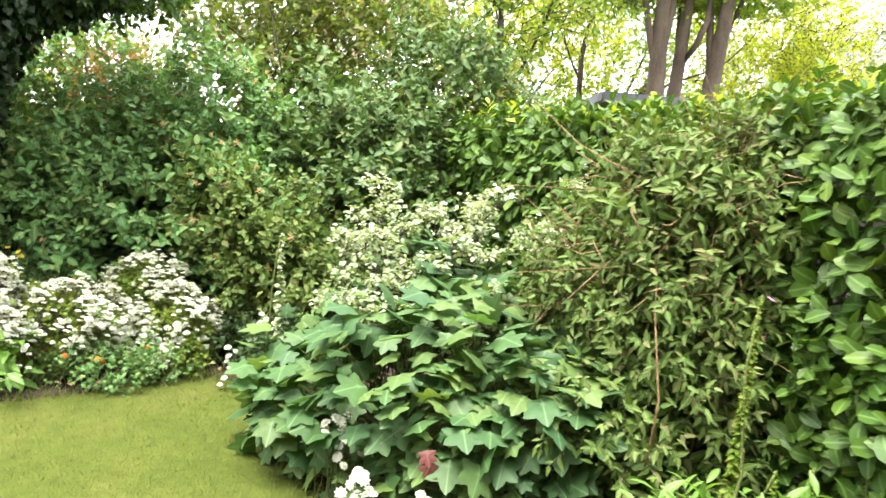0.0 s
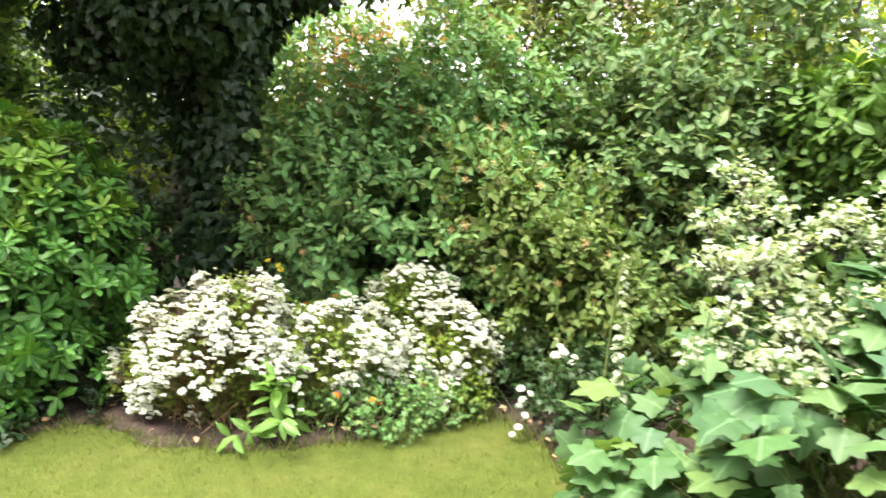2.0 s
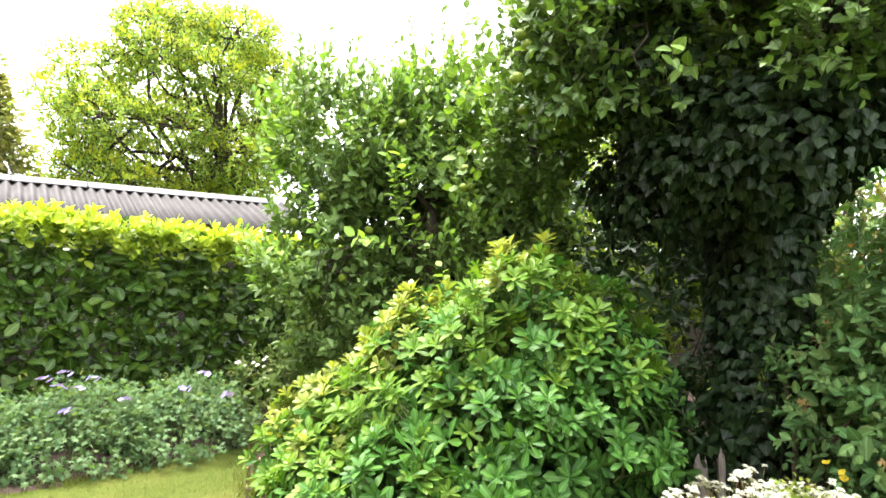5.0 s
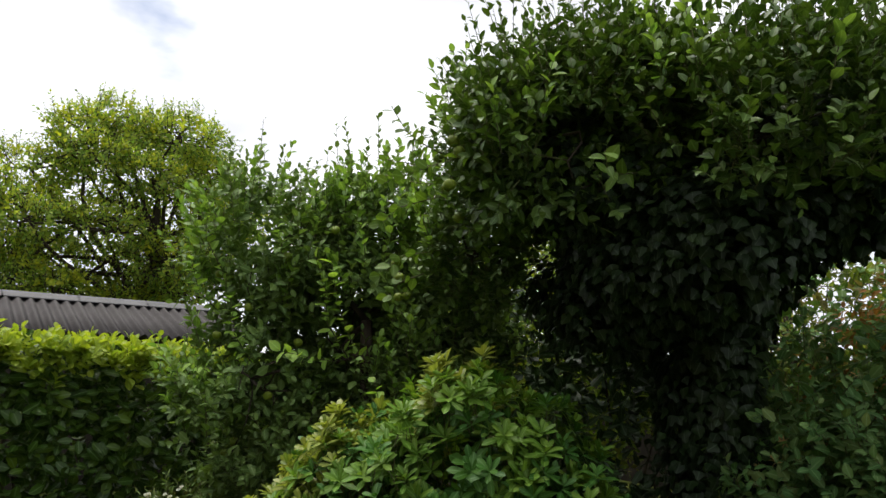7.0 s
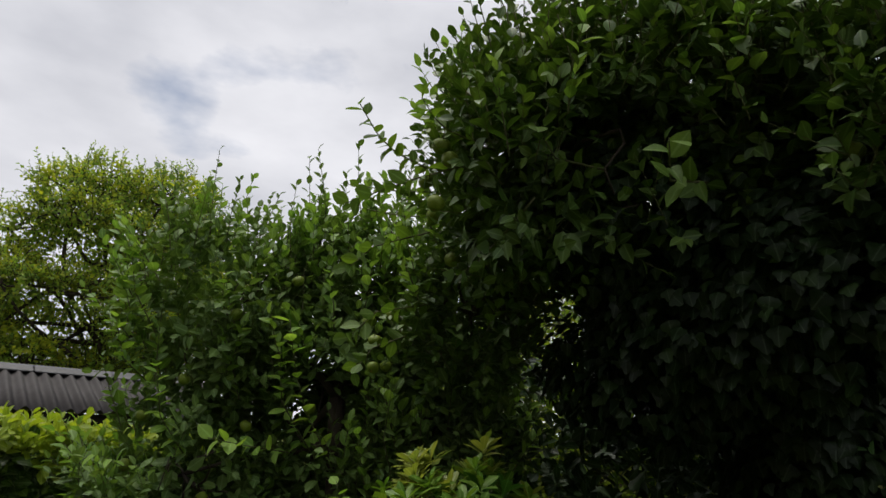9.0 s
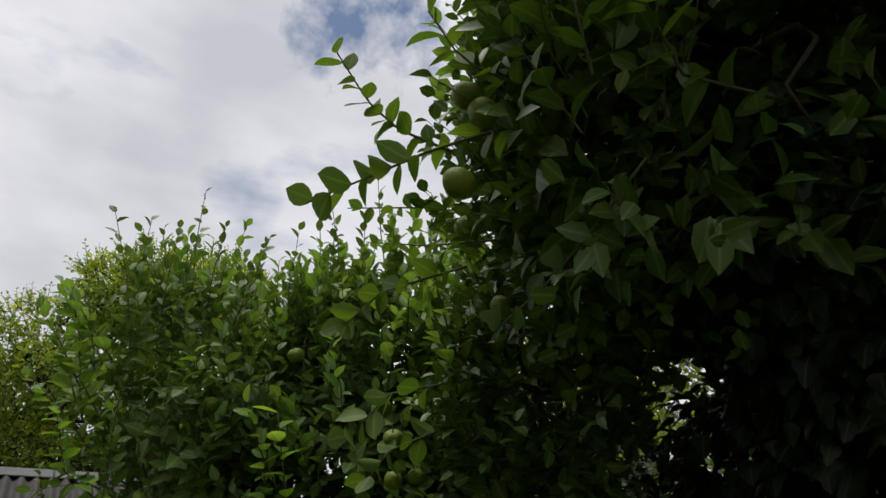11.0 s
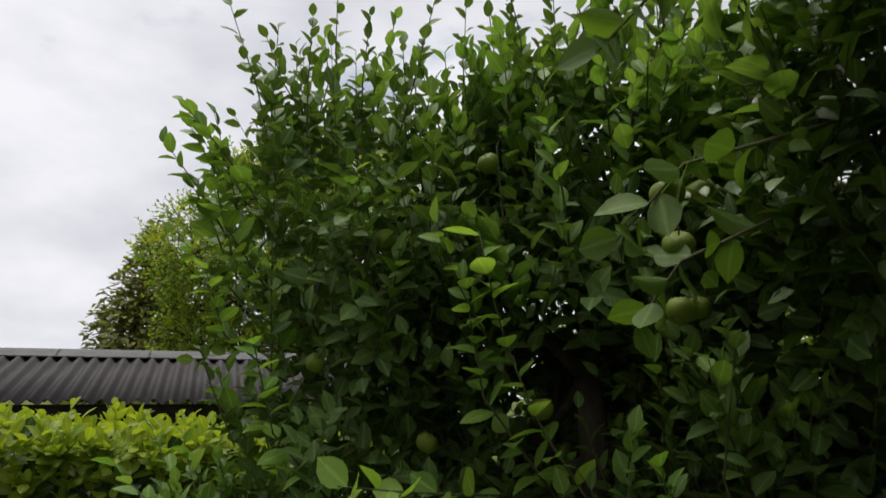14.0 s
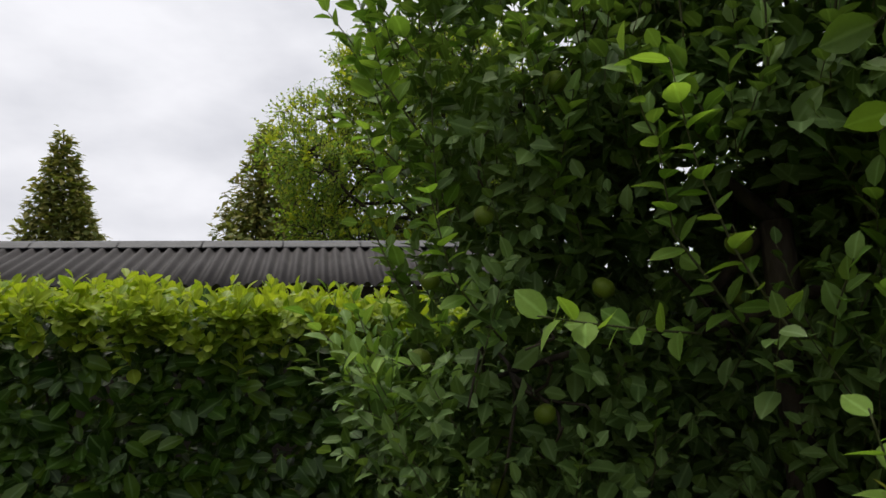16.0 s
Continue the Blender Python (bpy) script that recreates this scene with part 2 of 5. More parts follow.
M_BROWN_STEM = mottled("dry_stem", (0.160, 0.096, 0.048), (0.320, 0.216, 0.104), 20, 0.8)
M_SOIL = mottled("soil", (0.028, 0.020, 0.016), (0.084, 0.060, 0.048), 5, 0.95, 0.1, 0.03, fine=40)
M_WOOD = mottled("weathered_wood", (0.176, 0.136, 0.112), (0.336, 0.288, 0.248), 6, 0.9, 0.15, 0.01, (6, 6, 1))
M_SHED_WALL = mottled("shed_board", (0.020, 0.016, 0.014), (0.048, 0.040, 0.032), 4, 0.85, 0.2, 0.01)
M_ROOF = mottled("fibre_cement_sheet", (0.032, 0.028, 0.028), (0.051, 0.046, 0.046), 2.5, 0.75, 0.3, 0.004, (1, 1, 1), 45)
M_RIDGE = mottled("ridge_capping", (0.088, 0.088, 0.090), (0.136, 0.136, 0.138), 4, 0.7, 0.3, 0.003)
M_SLATE = mottled("slate_roof", (0.096, 0.096, 0.112), (0.160, 0.160, 0.184), 3, 0.7, 0.3, 0.01)
M_RENDER = mottled("white_render", (0.588, 0.580, 0.554), (0.689, 0.680, 0.664), 3, 0.85, 0.2, 0.004)


def lawn_material():
    m, tree, b = surface("mown_lawn", 0.9, 0.15)
    big = ramp(tree, noise_node(tree, 1.6, 4), [(0.3, (0.082, 0.11, 0.016)), (0.5, (0.11, 0.135, 0.023)), (0.72, (0.165, 0.165, 0.042))])
    mid = ramp(tree, noise_node(tree, 14, 4, 0.6), [(0.3, (0.62, 0.66, 0.55)), (0.7, (1, 1, 1))])
    small = noise_node(tree, 130, 3, 0.7)
    grain = ramp(tree, small, [(0.3, (0.5, 0.55, 0.45)), (0.7, (1, 1, 1))])
    tree.links.new(blend(tree, blend(tree, big, mid, 0.8), grain, 0.75), b.inputs["Base Color"])
    bump(tree, b, small, 0.9, 0.02)
    return m


M_LAWN = lawn_material()

# ---- mesh helpers ----


def unit(a):
    a = np.asarray(a, float)
    return a / np.maximum(np.linalg.norm(a, axis=-1, keepdims=True), 1e-9)


class Geo:
    """Gathers triangles and turns them into one mesh."""

    def __init__(self):
        self.v, self.t, self.a, self.n = [], [], [], 0

    def add(self, v, t, rib=None):
        v, t = np.asarray(v, float).reshape(-1, 3), np.asarray(t, int).reshape(-1, 3)
        self.v.append(v)
        self.t.append(t + self.n)
        self.a.append(np.zeros(len(v)) if rib is None else rib)
        self.n += len(v)
        return self

    def mesh(self, name, smooth=True):
        v, t = np.concatenate(self.v), np.concatenate(self.t)
        me = bpy.data.meshes.new(name)
        me.vertices.add(len(v))
        me.vertices.foreach_set("co", v.astype(np.float32).ravel())
        me.loops.add(t.size)
        me.loops.foreach_set("vertex_index", t.astype(np.int32).ravel())
        me.polygons.add(len(t))
        me.polygons.foreach_set("loop_start", np.arange(0, t.size, 3, dtype=np.int32))
        me.polygons.foreach_set("use_smooth", np.full(len(t), smooth))
        rib = np.concatenate(self.a)
        if rib.any():
            me.attributes.new("rib", "FLOAT", "POINT").data.foreach_set("value", rib.astype(np.float32))
        me.update(calc_edges=True)
        return me


def thing(name, label, category, at=(0, 0, 0), group="", kind=""):
    ob = new(name)
    ob.empty_display_size = 0.1
    ob.location = at
    return tagged(ob, label, category, group, kind)


def base_of(ob):
    p = Vector(ob.location)
    return p if ob.parent is None else p + base_of(ob.parent)


def part(name, data, material, parent=None, label="", kind="", smooth=True):
    """Links a mesh, a bmesh or gathered triangles, given in world metres, as one object under its thing."""
    if isinstance(data, Geo):
        data = data.mesh(name, smooth)
    elif isinstance(data, bmesh.types.BMesh):
        bm, data = data, bpy.data.meshes.new(name)
        bm.to_mesh(data)
        bm.free()
    if not data.materials:
        data.materials.append(material)
    ob = new(name, data)
    if parent is not None:
        ob.parent = parent
        ob.matrix_parent_inverse = Matrix.Translation(-base_of(parent))
    return tagged(ob, label, kind=kind)


def piece(name, data, parent, m, label=""):
    """One of many alike pieces, on shared mesh data, at the world pose m."""
    ob = new(name, data)
    ob.parent = parent
    ob.matrix_parent_inverse = Matrix.Translation(-base_of(parent))
    ob.matrix_basis = m
    return tagged(ob, label)


def shared(name, geo, material, smooth=True):
    me = geo.mesh(name, smooth)
    me.materials.append(material)
    return me


def leaf_shape(stations, fold=0.25, droop=0.15):
    """A leaf 1 long, folded along its midrib: base, stations of (along, half width), tip."""
    v, t = [(0, 0, 0)], []
    for y, w in stations:
        z = -droop * y * y
        v += [(-w, y, z + fold * w), (0, y, z), (w, y, z + fold * w)]
    v.append((0, 1, -droop))
    t += [(0, 2, 1), (0, 3, 2)]
    for i in range(len(stations) - 1):
        a = 1 + 3 * i
        t += [(a, a + 1, a + 4), (a, a + 4, a + 3), (a + 1, a + 2, a + 5), (a + 1, a + 5, a + 4)]
    a, n = 1 + 3 * (len(stations) - 1), len(v) - 1
    t += [(a, a + 1, n), (a + 1, a + 2, n)]
    return np.array(v, float), np.array(t)


def lobed_shape(lobes=5, depth=0.5, sharp=1.0, droop=0.25, steps=4):
    """A palmate leaf 1 long with pointed lobes."""
    v, t = [(0, 0.42, 0.06)], []
    span, k = radians(280), steps * lobes
    for i in range(k + 1):
        a = -span / 2 + span * i / k
        f = abs(((i / k) * lobes) % 1 - 0.5) * 2
        r = 0.58 * (1 - depth * f**sharp) * (1 - 0.28 * abs(a) / (span / 2))
        v.append((math.sin(a) * r, 0.42 + math.cos(a) * r, -droop * r * r + 0.05 * (1 - f)))
    v.append((0, 0.18, 0))
    n = len(v)
    t = [(0, i + 1, i) for i in range(1, k + 1)] + [(0, 1, n - 1), (0, n - 1, k + 1)]
    return np.array(v, float), np.array(t)


OVATE = leaf_shape([(0.3, 0.30), (0.68, 0.26)], 0.3, 0.18)
OVATE_MID = leaf_shape([(0.16, 0.2), (0.48, 0.31), (0.8, 0.19)], 0.3, 0.2)
OVATE_FINE = leaf_shape([(0.1, 0.16), (0.28, 0.29), (0.5, 0.33), (0.72, 0.25), (0.88, 0.12)], 0.32, 0.22)
OVATE_CURL = leaf_shape([(0.1, 0.13), (0.28, 0.26), (0.5, 0.28), (0.72, 0.22), (0.88, 0.1)], 0.7, 0.42)
OVATE_FLAT = leaf_shape([(0.1, 0.16), (0.28, 0.30), (0.5, 0.35), (0.72, 0.27), (0.88, 0.13)], 0.12, 0.08)
LAUREL = leaf_shape([(0.2, 0.17), (0.55, 0.28), (0.84, 0.21)], 0.25, 0.22)
BROAD = leaf_shape([(0.15, 0.17), (0.5, 0.31), (0.82, 0.23)], 0.2, 0.22)
OBOVATE = leaf_shape([(0.4, 0.14), (0.78, 0.2)], 0.25, 0.2)
WHORL = leaf_shape([(0.25, 0.09), (0.55, 0.175), (0.82, 0.17)], 0.2, 0.22)
LEAFLET = leaf_shape([(0.28, 0.2), (0.62, 0.15)], 0.25, 0.22)
LANCE = leaf_shape([(0.3, 0.13), (0.65, 0.1)], 0.3, 0.25)
BLADE = (np.array([(-0.05, 0, 0), (0.05, 0, 0), (0, 1, 0.0)], float), np.array([(0, 1, 2)]))
PALMATE = lobed_shape(5, 0.36, 1.0, 0.3, 4)
IVY = lobed_shape(3, 0.35, 1.2, 0.3, 4)
CUT_LEAF = lobed_shape(5, 0.6, 1.0, 0.2, 2)
SIMPLE = leaf_shape([(0.45, 0.32)], 0.25, 0.2)
PETAL_TUFT = leaf_shape([(0.5, 0.35)], 0.3, 0.2)


def place(geo, shape, pos, ahead, up, size):
    """Adds one leaf of the shape at each place."""
    tv, tt = shape
    pos, y = np.asarray(pos, float), unit(ahead)
    x = unit(np.cross(y, up))
    z = np.cross(x, y)
    size = np.broadcast_to(np.asarray(size, float), (len(pos),))[:, None, None]
    v = pos[:, None, :] + size * (tv[None, :, 0:1] * x[:, None] + tv[None, :, 1:2] * y[:, None] + tv[None, :, 2:3] * z[:, None])
    t = tt[None] + (np.arange(len(pos)) * len(tv))[:, None, None]
    geo.add(v.reshape(-1, 3), t.reshape(-1, 3), np.tile(np.abs(tv[:, 0]) < 1e-6, len(pos)).astype(float) if len(tv) > 6 else None)


def tube(geo, points, radii, sides=6):
    """A tapered limb along the points."""
    p = np.asarray(points, float)
    r = np.interp(np.linspace(0, 1, len(p)), np.linspace(0, 1, len(radii)), radii)
    d = unit(np.gradient(p, axis=0))
    a = unit(np.cross(d, np.where(np.abs(d[:, 2:]) > 0.9, (1.0, 0, 0), (0, 0, 1.0))))
    b = np.cross(d, a)
    q = np.arange(sides) * 2 * math.pi / sides
    ring = p[:, None] + r[:, None, None] * (np.cos(q)[None, :, None] * a[:, None] + np.sin(q)[None, :, None] * b[:, None])
    t = []
    for i in range(len(p) - 1):
        for j in range(sides):
            k, a0, b0 = (j + 1) % sides, i * sides, (i + 1) * sides
            t += [(a0 + j, a0 + k, b0 + k), (a0 + j, b0 + k, b0 + j)]
    e = (len(p) - 1) * sides
    t += [(e, e + j, e + j + 1) for j in range(1, sides - 1)] + [(0, j + 1, j) for j in range(1, sides - 1)]
    geo.add(ring.reshape(-1, 3), t)


def wander(a, b, n=8, wobble=0.06, sag=0.0):
    """A crooked line from a to b."""
    a, b = np.asarray(a, float), np.asarray(b, float)
    s = np.linspace(0, 1, n)[:, None]
    w = RNG.normal(0, wobble * np.linalg.norm(b - a), (3, 3))
    off = w[0] * np.sin(s * math.pi) + w[1] * 0.45 * np.sin(s * 2 * math.pi) + w[2] * 0.2 * np.sin(s * 3 * math.pi)
    return a + (b - a) * s + off + np.array((0, 0, 1.0)) * sag * np.sin(s * math.pi)


def stems(geo, base, tip, bend, radius=0.003, straight=False):
    """Many thin stems at once, three-sided and tapered."""
    n = len(base)
    s = np.array((0, 0.5, 1.0) if not straight else (0, 1.0))
    p = base[:, None] + (tip - base)[:, None] * s[None, :, None] + bend[:, None] * (s * (1 - s))[None, :, None]
    d = unit(tip - base)
    a = unit(np.cross(d, RNG.normal(0, 1, (n, 3))))
    b = np.cross(d, a)
    q = np.arange(3) * 2 * math.pi / 3
    rr = radius * np.array((1, 0.75, 0.35) if not straight else (1, 0.4))
    ring = p[:, :, None] + rr[None, :, None, None] * (np.cos(q)[None, None, :, None] * a[:, None, None] + np.sin(q)[None, None, :, None] * b[:, None, None])
    t = []
    for i in range(len(s) - 1):
        for j in range(3):
            k = (j + 1) % 3
            t += [(i * 3 + j, i * 3 + k, i * 3 + 3 + k), (i * 3 + j, i * 3 + 3 + k, i * 3 + 3 + j)]
    t = np.array(t)[None] + (np.arange(n) * 3 * len(s))[:, None, None]
    geo.add(ring.reshape(-1, 3), t.reshape(-1, 3))


def lumps(p, size=0.5):
    """A smooth unevenness between -1 and 1."""
    q = np.asarray(p) / size
    return (np.sin(3.1 * q[:, 0] + 1.7 * q[:, 1] + 0.4) * np.sin(2.3 * q[:, 1] - 1.9 * q[:, 2] + 1.1) + np.sin(2.9 * q[:, 2] + 2.1 * q[:, 0] + 2.0)) / 2


def crown_points(blobs, count, inner=0.75, low=0.0, rough=0.12, lump=0.5):
    """Places and outward directions over a crown made of rounded masses (centre, radii)."""
    c = np.array([b[0] for b in blobs], float)
    r = np.array([b[1] for b in blobs], float)
    w = (r.prod(1)) ** (2 / 3)
    got_p, got_n, total = [], [], 0
    for _ in range(12):
        k = RNG.choice(len(c), count * 2, p=w / w.sum())
        d = unit(RNG.normal(0, 1, (count * 2, 3)))
        s = inner + (1 - inner) * RNG.random(count * 2) ** 0.6
        p = c[k] + d * r[k]
        p = c[k] + d * r[k] * (s * (1 + rough * lumps(p, lump)))[:, None]
        deep = (np.linalg.norm((p[:, None] - c[None]) / r[None], axis=2) < inner * 0.92).any(1)
        ok = ~deep & (p[:, 2] > low)
        got_p.append(p[ok])
        got_n.append(unit(d / r[k])[ok])
        total += ok.sum()
        if total >= count:
            break
    return np.concatenate(got_p)[:count], np.concatenate(got_n)[:count]


def shoots(leaves, twigs, shape, base, ahead, length, n, size, spread=55, first=0.15, bend=0.0, radius=0.0025, droop=0.0, up_mix=0.35):
    """Leafy shoots: n leaves set round each stem, smaller towards the tip."""
    m = len(base)
    d = unit(ahead)
    length = np.broadcast_to(np.asarray(length, float), (m,)) * RNG.uniform(0.7, 1.3, m)
    tip = base + d * length[:, None] + np.array((0, 0, bend)) * length[:, None]
    if twigs is not None:
        stems(twigs, base, tip, RNG.normal(0, 0.12, (m, 3)) * length[:, None], radius, n < 10)
    axis = unit(tip - base)
    a = unit(np.cross(axis, RNG.normal(0, 1, (m, 3))))
    b = np.cross(axis, a)
    turn0 = RNG.uniform(0, 6.28, m)
    for i in range(n):
        s = first + (1 - first) * (i + RNG.uniform(-0.25, 0.25, m)) / max(1, n - 1)
        s = np.clip(s, 0, 1)[:, None]
        p = base + (tip - base) * s
        q = turn0 + i * 2.4 + RNG.normal(0, 0.3, m)
        out = np.cos(q)[:, None] * a + np.sin(q)[:, None] * b
        g = radians(spread) * (1.0 - 0.45 * s) + RNG.normal(0, 0.18, (m, 1))
        ld = axis * np.cos(g) + out * np.sin(g)
        ld = ld + np.array((0, 0, -droop)) + RNG.normal(0, 0.08, (m, 3))
        up = axis * (1 - up_mix) + np.array((0, 0, up_mix)) + RNG.normal(0, 0.2, (m, 3))
        place(leaves, shape, p, ld, up, size * (1.05 - 0.4 * s[:, 0]) * RNG.uniform(0.65, 1.15, m))


def rosettes(geo, shape, p, axis, size, count=9, wide=80):
    """Whorls of leaves that open round an axis, flat outside and upright within."""
    m, axis = len(p), unit(axis)
    a = unit(np.cross(axis, RNG.normal(0, 1, (m, 3))))
    b = np.cross(axis, a)
    turn0, size = RNG.uniform(0, 6.28, m), size * RNG.uniform(0.75, 1.15, m)
    for i in range(count):
        s = i / (count - 1)
        q = turn0 + 2.4 * i + RNG.normal(0, 0.15, m)
        g = (radians(wide) * (1 - 0.62 * s) + RNG.normal(0, 0.14, m))[:, None]
        out = np.cos(q)[:, None] * a + np.sin(q)[:, None] * b
        place(geo, shape, p + axis * 0.03 * s, axis * np.cos(g) + out * np.sin(g), axis + RNG.normal(0, 0.12, (m, 3)), size * (1 - 0.35 * s) * RNG.uniform(0.85, 1.1, m))


def outward(n, up=0.5, jitter=0.35):
    return unit(n + np.array((0, 0, up)) + RNG.normal(0, jitter, n.shape))


def clear_of_path(p, gap):
    """True where a place keeps off the line that is walked."""
    keep = np.ones(len(p), bool)
    for q in PATH:
        flat = np.linalg.norm(p[:, :2] - q[:2], axis=1)
        keep &= (np.linalg.norm(p - q, axis=1) > gap) & ((flat > 0.3) | (p[:, 2] < q[2] - 1.05) | (p[:, 2] > q[2]))
    return keep


LEVEL = pose(0, 0, EYE, TILT, LEAN, TURN)
PATH = [np.array(LEVEL @ Vector((METRES * r[1], METRES * r[2], METRES * r[3]))) for r in ROWS]
PATH += [(a + b) / 2 for a, b in zip(PATH, PATH[1:])]

# ---- ground, lawn and beds ----
EDGE = [(0.9, -6.0), (0.62, -2.0), (0.5, 0.8), (0.3, 1.7), (-0.05, 2.3), (-0.4, 2.76), (-0.67, 3.15), (-0.98, 3.69), (-1.22, 4.08), (-1.5, 4.13), (-1.82, 3.80), (-2.3, 3.47),
        (-2.84, 3.34), (-3.3, 3.42), (-3.68, 2.98), (-4.1, 2.62), (-4.68, 2.4), (-5.4, 2.5), (-6.0, 2.72), (-6.38, 2.85), (-6.2, 2.2), (-6.08, 1.68), (-6.0, 1.2), (-6.0, -1.5), (-5.4, -6.0)]


def smooth_ring(points, steps=5, jitter=0.012):
    p = np.array(points, float)
    out = []
    for i in range(len(p)):
        a, b, c, d = p[i - 1], p[i], p[(i + 1) % len(p)], p[(i + 2) % len(p)]
        for s in np.arange(steps) / steps:
            out.append(0.5 * (2 * b + (c - a) * s + (2 * a - 5 * b + 4 * c - d) * s * s + (3 * b - a - 3 * c + d) * s**3))
    out = np.array(out)
    return out + RNG.normal(0, jitter, out.shape)


RING = smooth_ring(EDGE)


def in_lawn(x, y):
    inside = np.zeros(np.shape(x), bool)
    for (x0, y0), (x1, y1) in zip(RING, np.roll(RING, -1, 0)):
        cross = (y0 > y) != (y1 > y)
        inside ^= cross & (x < (x1 - x0) * (y - y0) / (y1 - y0 + 1e-12) + x0)
    return inside


def build_ground():
    bm = bmesh.new()
    bmesh.ops.create_grid(bm, x_segments=12, y_segments=12, size=400)
    bmesh.ops.translate(bm, vec=(0, 0, -0.09), verts=bm.verts)
    tagged(part("ground", bm, M_LAWN), "rough grassy ground reaching away beyond the garden", "ground", kind="structure")
    bm = bmesh.new()
    vs = [bm.verts.new((x, y, 0.0)) for x, y in RING]
    f = bm.faces.new(vs)
    ext = bmesh.ops.extrude_face_region(bm, geom=[f])
    bmesh.ops.translate(bm, vec=(0, 0, -0.06), verts=[g for g in ext["geom"] if isinstance(g, bmesh.types.BMVert)])
    bmesh.ops.recalc_face_normals(bm, faces=bm.faces)
    bmesh.ops.triangulate(bm, faces=bm.faces)
    tagged(part("lawn", bm, M_LAWN), "short mown yellow-green lawn with a curved edge", "lawn", kind="structure")
    # the soil of the beds round it
    xs, ys = np.arange(-9.0, 3.2, 0.09), np.arange(-6.2, 8.6, 0.09)
    gx, gy = np.meshgrid(xs, ys)
    flat = np.stack([gx.ravel(), gy.ravel(), 0 * gx.ravel()], 1)
    inside = in_lawn(gx.ravel(), gy.ravel())
    z = 0.012 + 0.02 * lumps(flat, 0.5) + 0.012 * lumps(flat, 0.13) + RNG.normal(0, 0.004, len(flat))
    flat[:, 2] = np.where(inside, -0.05, z)
    n, w = len(ys), len(xs)
    i, j = np.meshgrid(np.arange(n - 1), np.arange(w - 1), indexing="ij")
    a = (i * w + j).ravel()
    tris = np.concatenate([np.stack([a, a + 1, a + w + 1], 1), np.stack([a, a + w + 1, a + w], 1)])
    tagged(part("soil", Geo().add(flat, tris), M_SOIL), "dark crumbly soil of the flower beds", "soil", kind="structure")
    # blades
    m = 110000
    p = np.stack([RNG.uniform(-6.4, 0.6, m), RNG.uniform(-0.5, 4.2, m), np.zeros(m)], 1)
    p = p[in_lawn(p[:, 0], p[:, 1])]
    g = Geo()
    d = np.stack([RNG.normal(0, 0.55, len(p)), RNG.normal(0, 0.55, len(p)), np.ones(len(p))], 1)
    place(g, BLADE, p, d, RNG.normal(0, 1, (len(p), 3)), RNG.uniform(0.012, 0.032, len(p)))
    tagged(part("grass", g, M_GRASS, kind="stuff"), "short blades of mown lawn grass, partly straw coloured", "grass")
    # longer tufts along the edge
    k = RNG.integers(0, len(RING), 5000)
    p = np.zeros((5000, 3))
    p[:, :2] = RING[k] + RNG.normal(0, 0.035, (5000, 2))
    p = p[p[:, 1] > -0.5]
    g = Geo()
    d = np.stack([RNG.normal(0, 0.5, len(p)), RNG.normal(0, 0.5, len(p)), np.ones(len(p))], 1)
    place(g, BLADE, p, d, RNG.normal(0, 1, (len(p), 3)), RNG.uniform(0.03, 0.075, len(p)))
    tagged(part("edge_grass", g, M_GRASS, kind="stuff"), "longer uncut grass along the lawn edge", "grass")
    # litter
    m = 1500
    p = np.stack([RNG.uniform(-6.2, 0.4, m), RNG.uniform(2.2, 5.2, m), np.full(m, 0.045)], 1)
    p = p[~in_lawn(p[:, 0], p[:, 1])]
    g = Geo()
    place(g, OVATE, p, RNG.normal(0, 1, p.shape) * (1, 1, 0.2), (0, 0, 1) + RNG.normal(0, 0.3, p.shape), RNG.uniform(0.02, 0.05, len(p)))
    tagged(part("leaf_litter", g, M_DRY, kind="stuff"), "dry brown fallen leaves on the soil", "leaves")


build_ground()

# ---- hedges ----


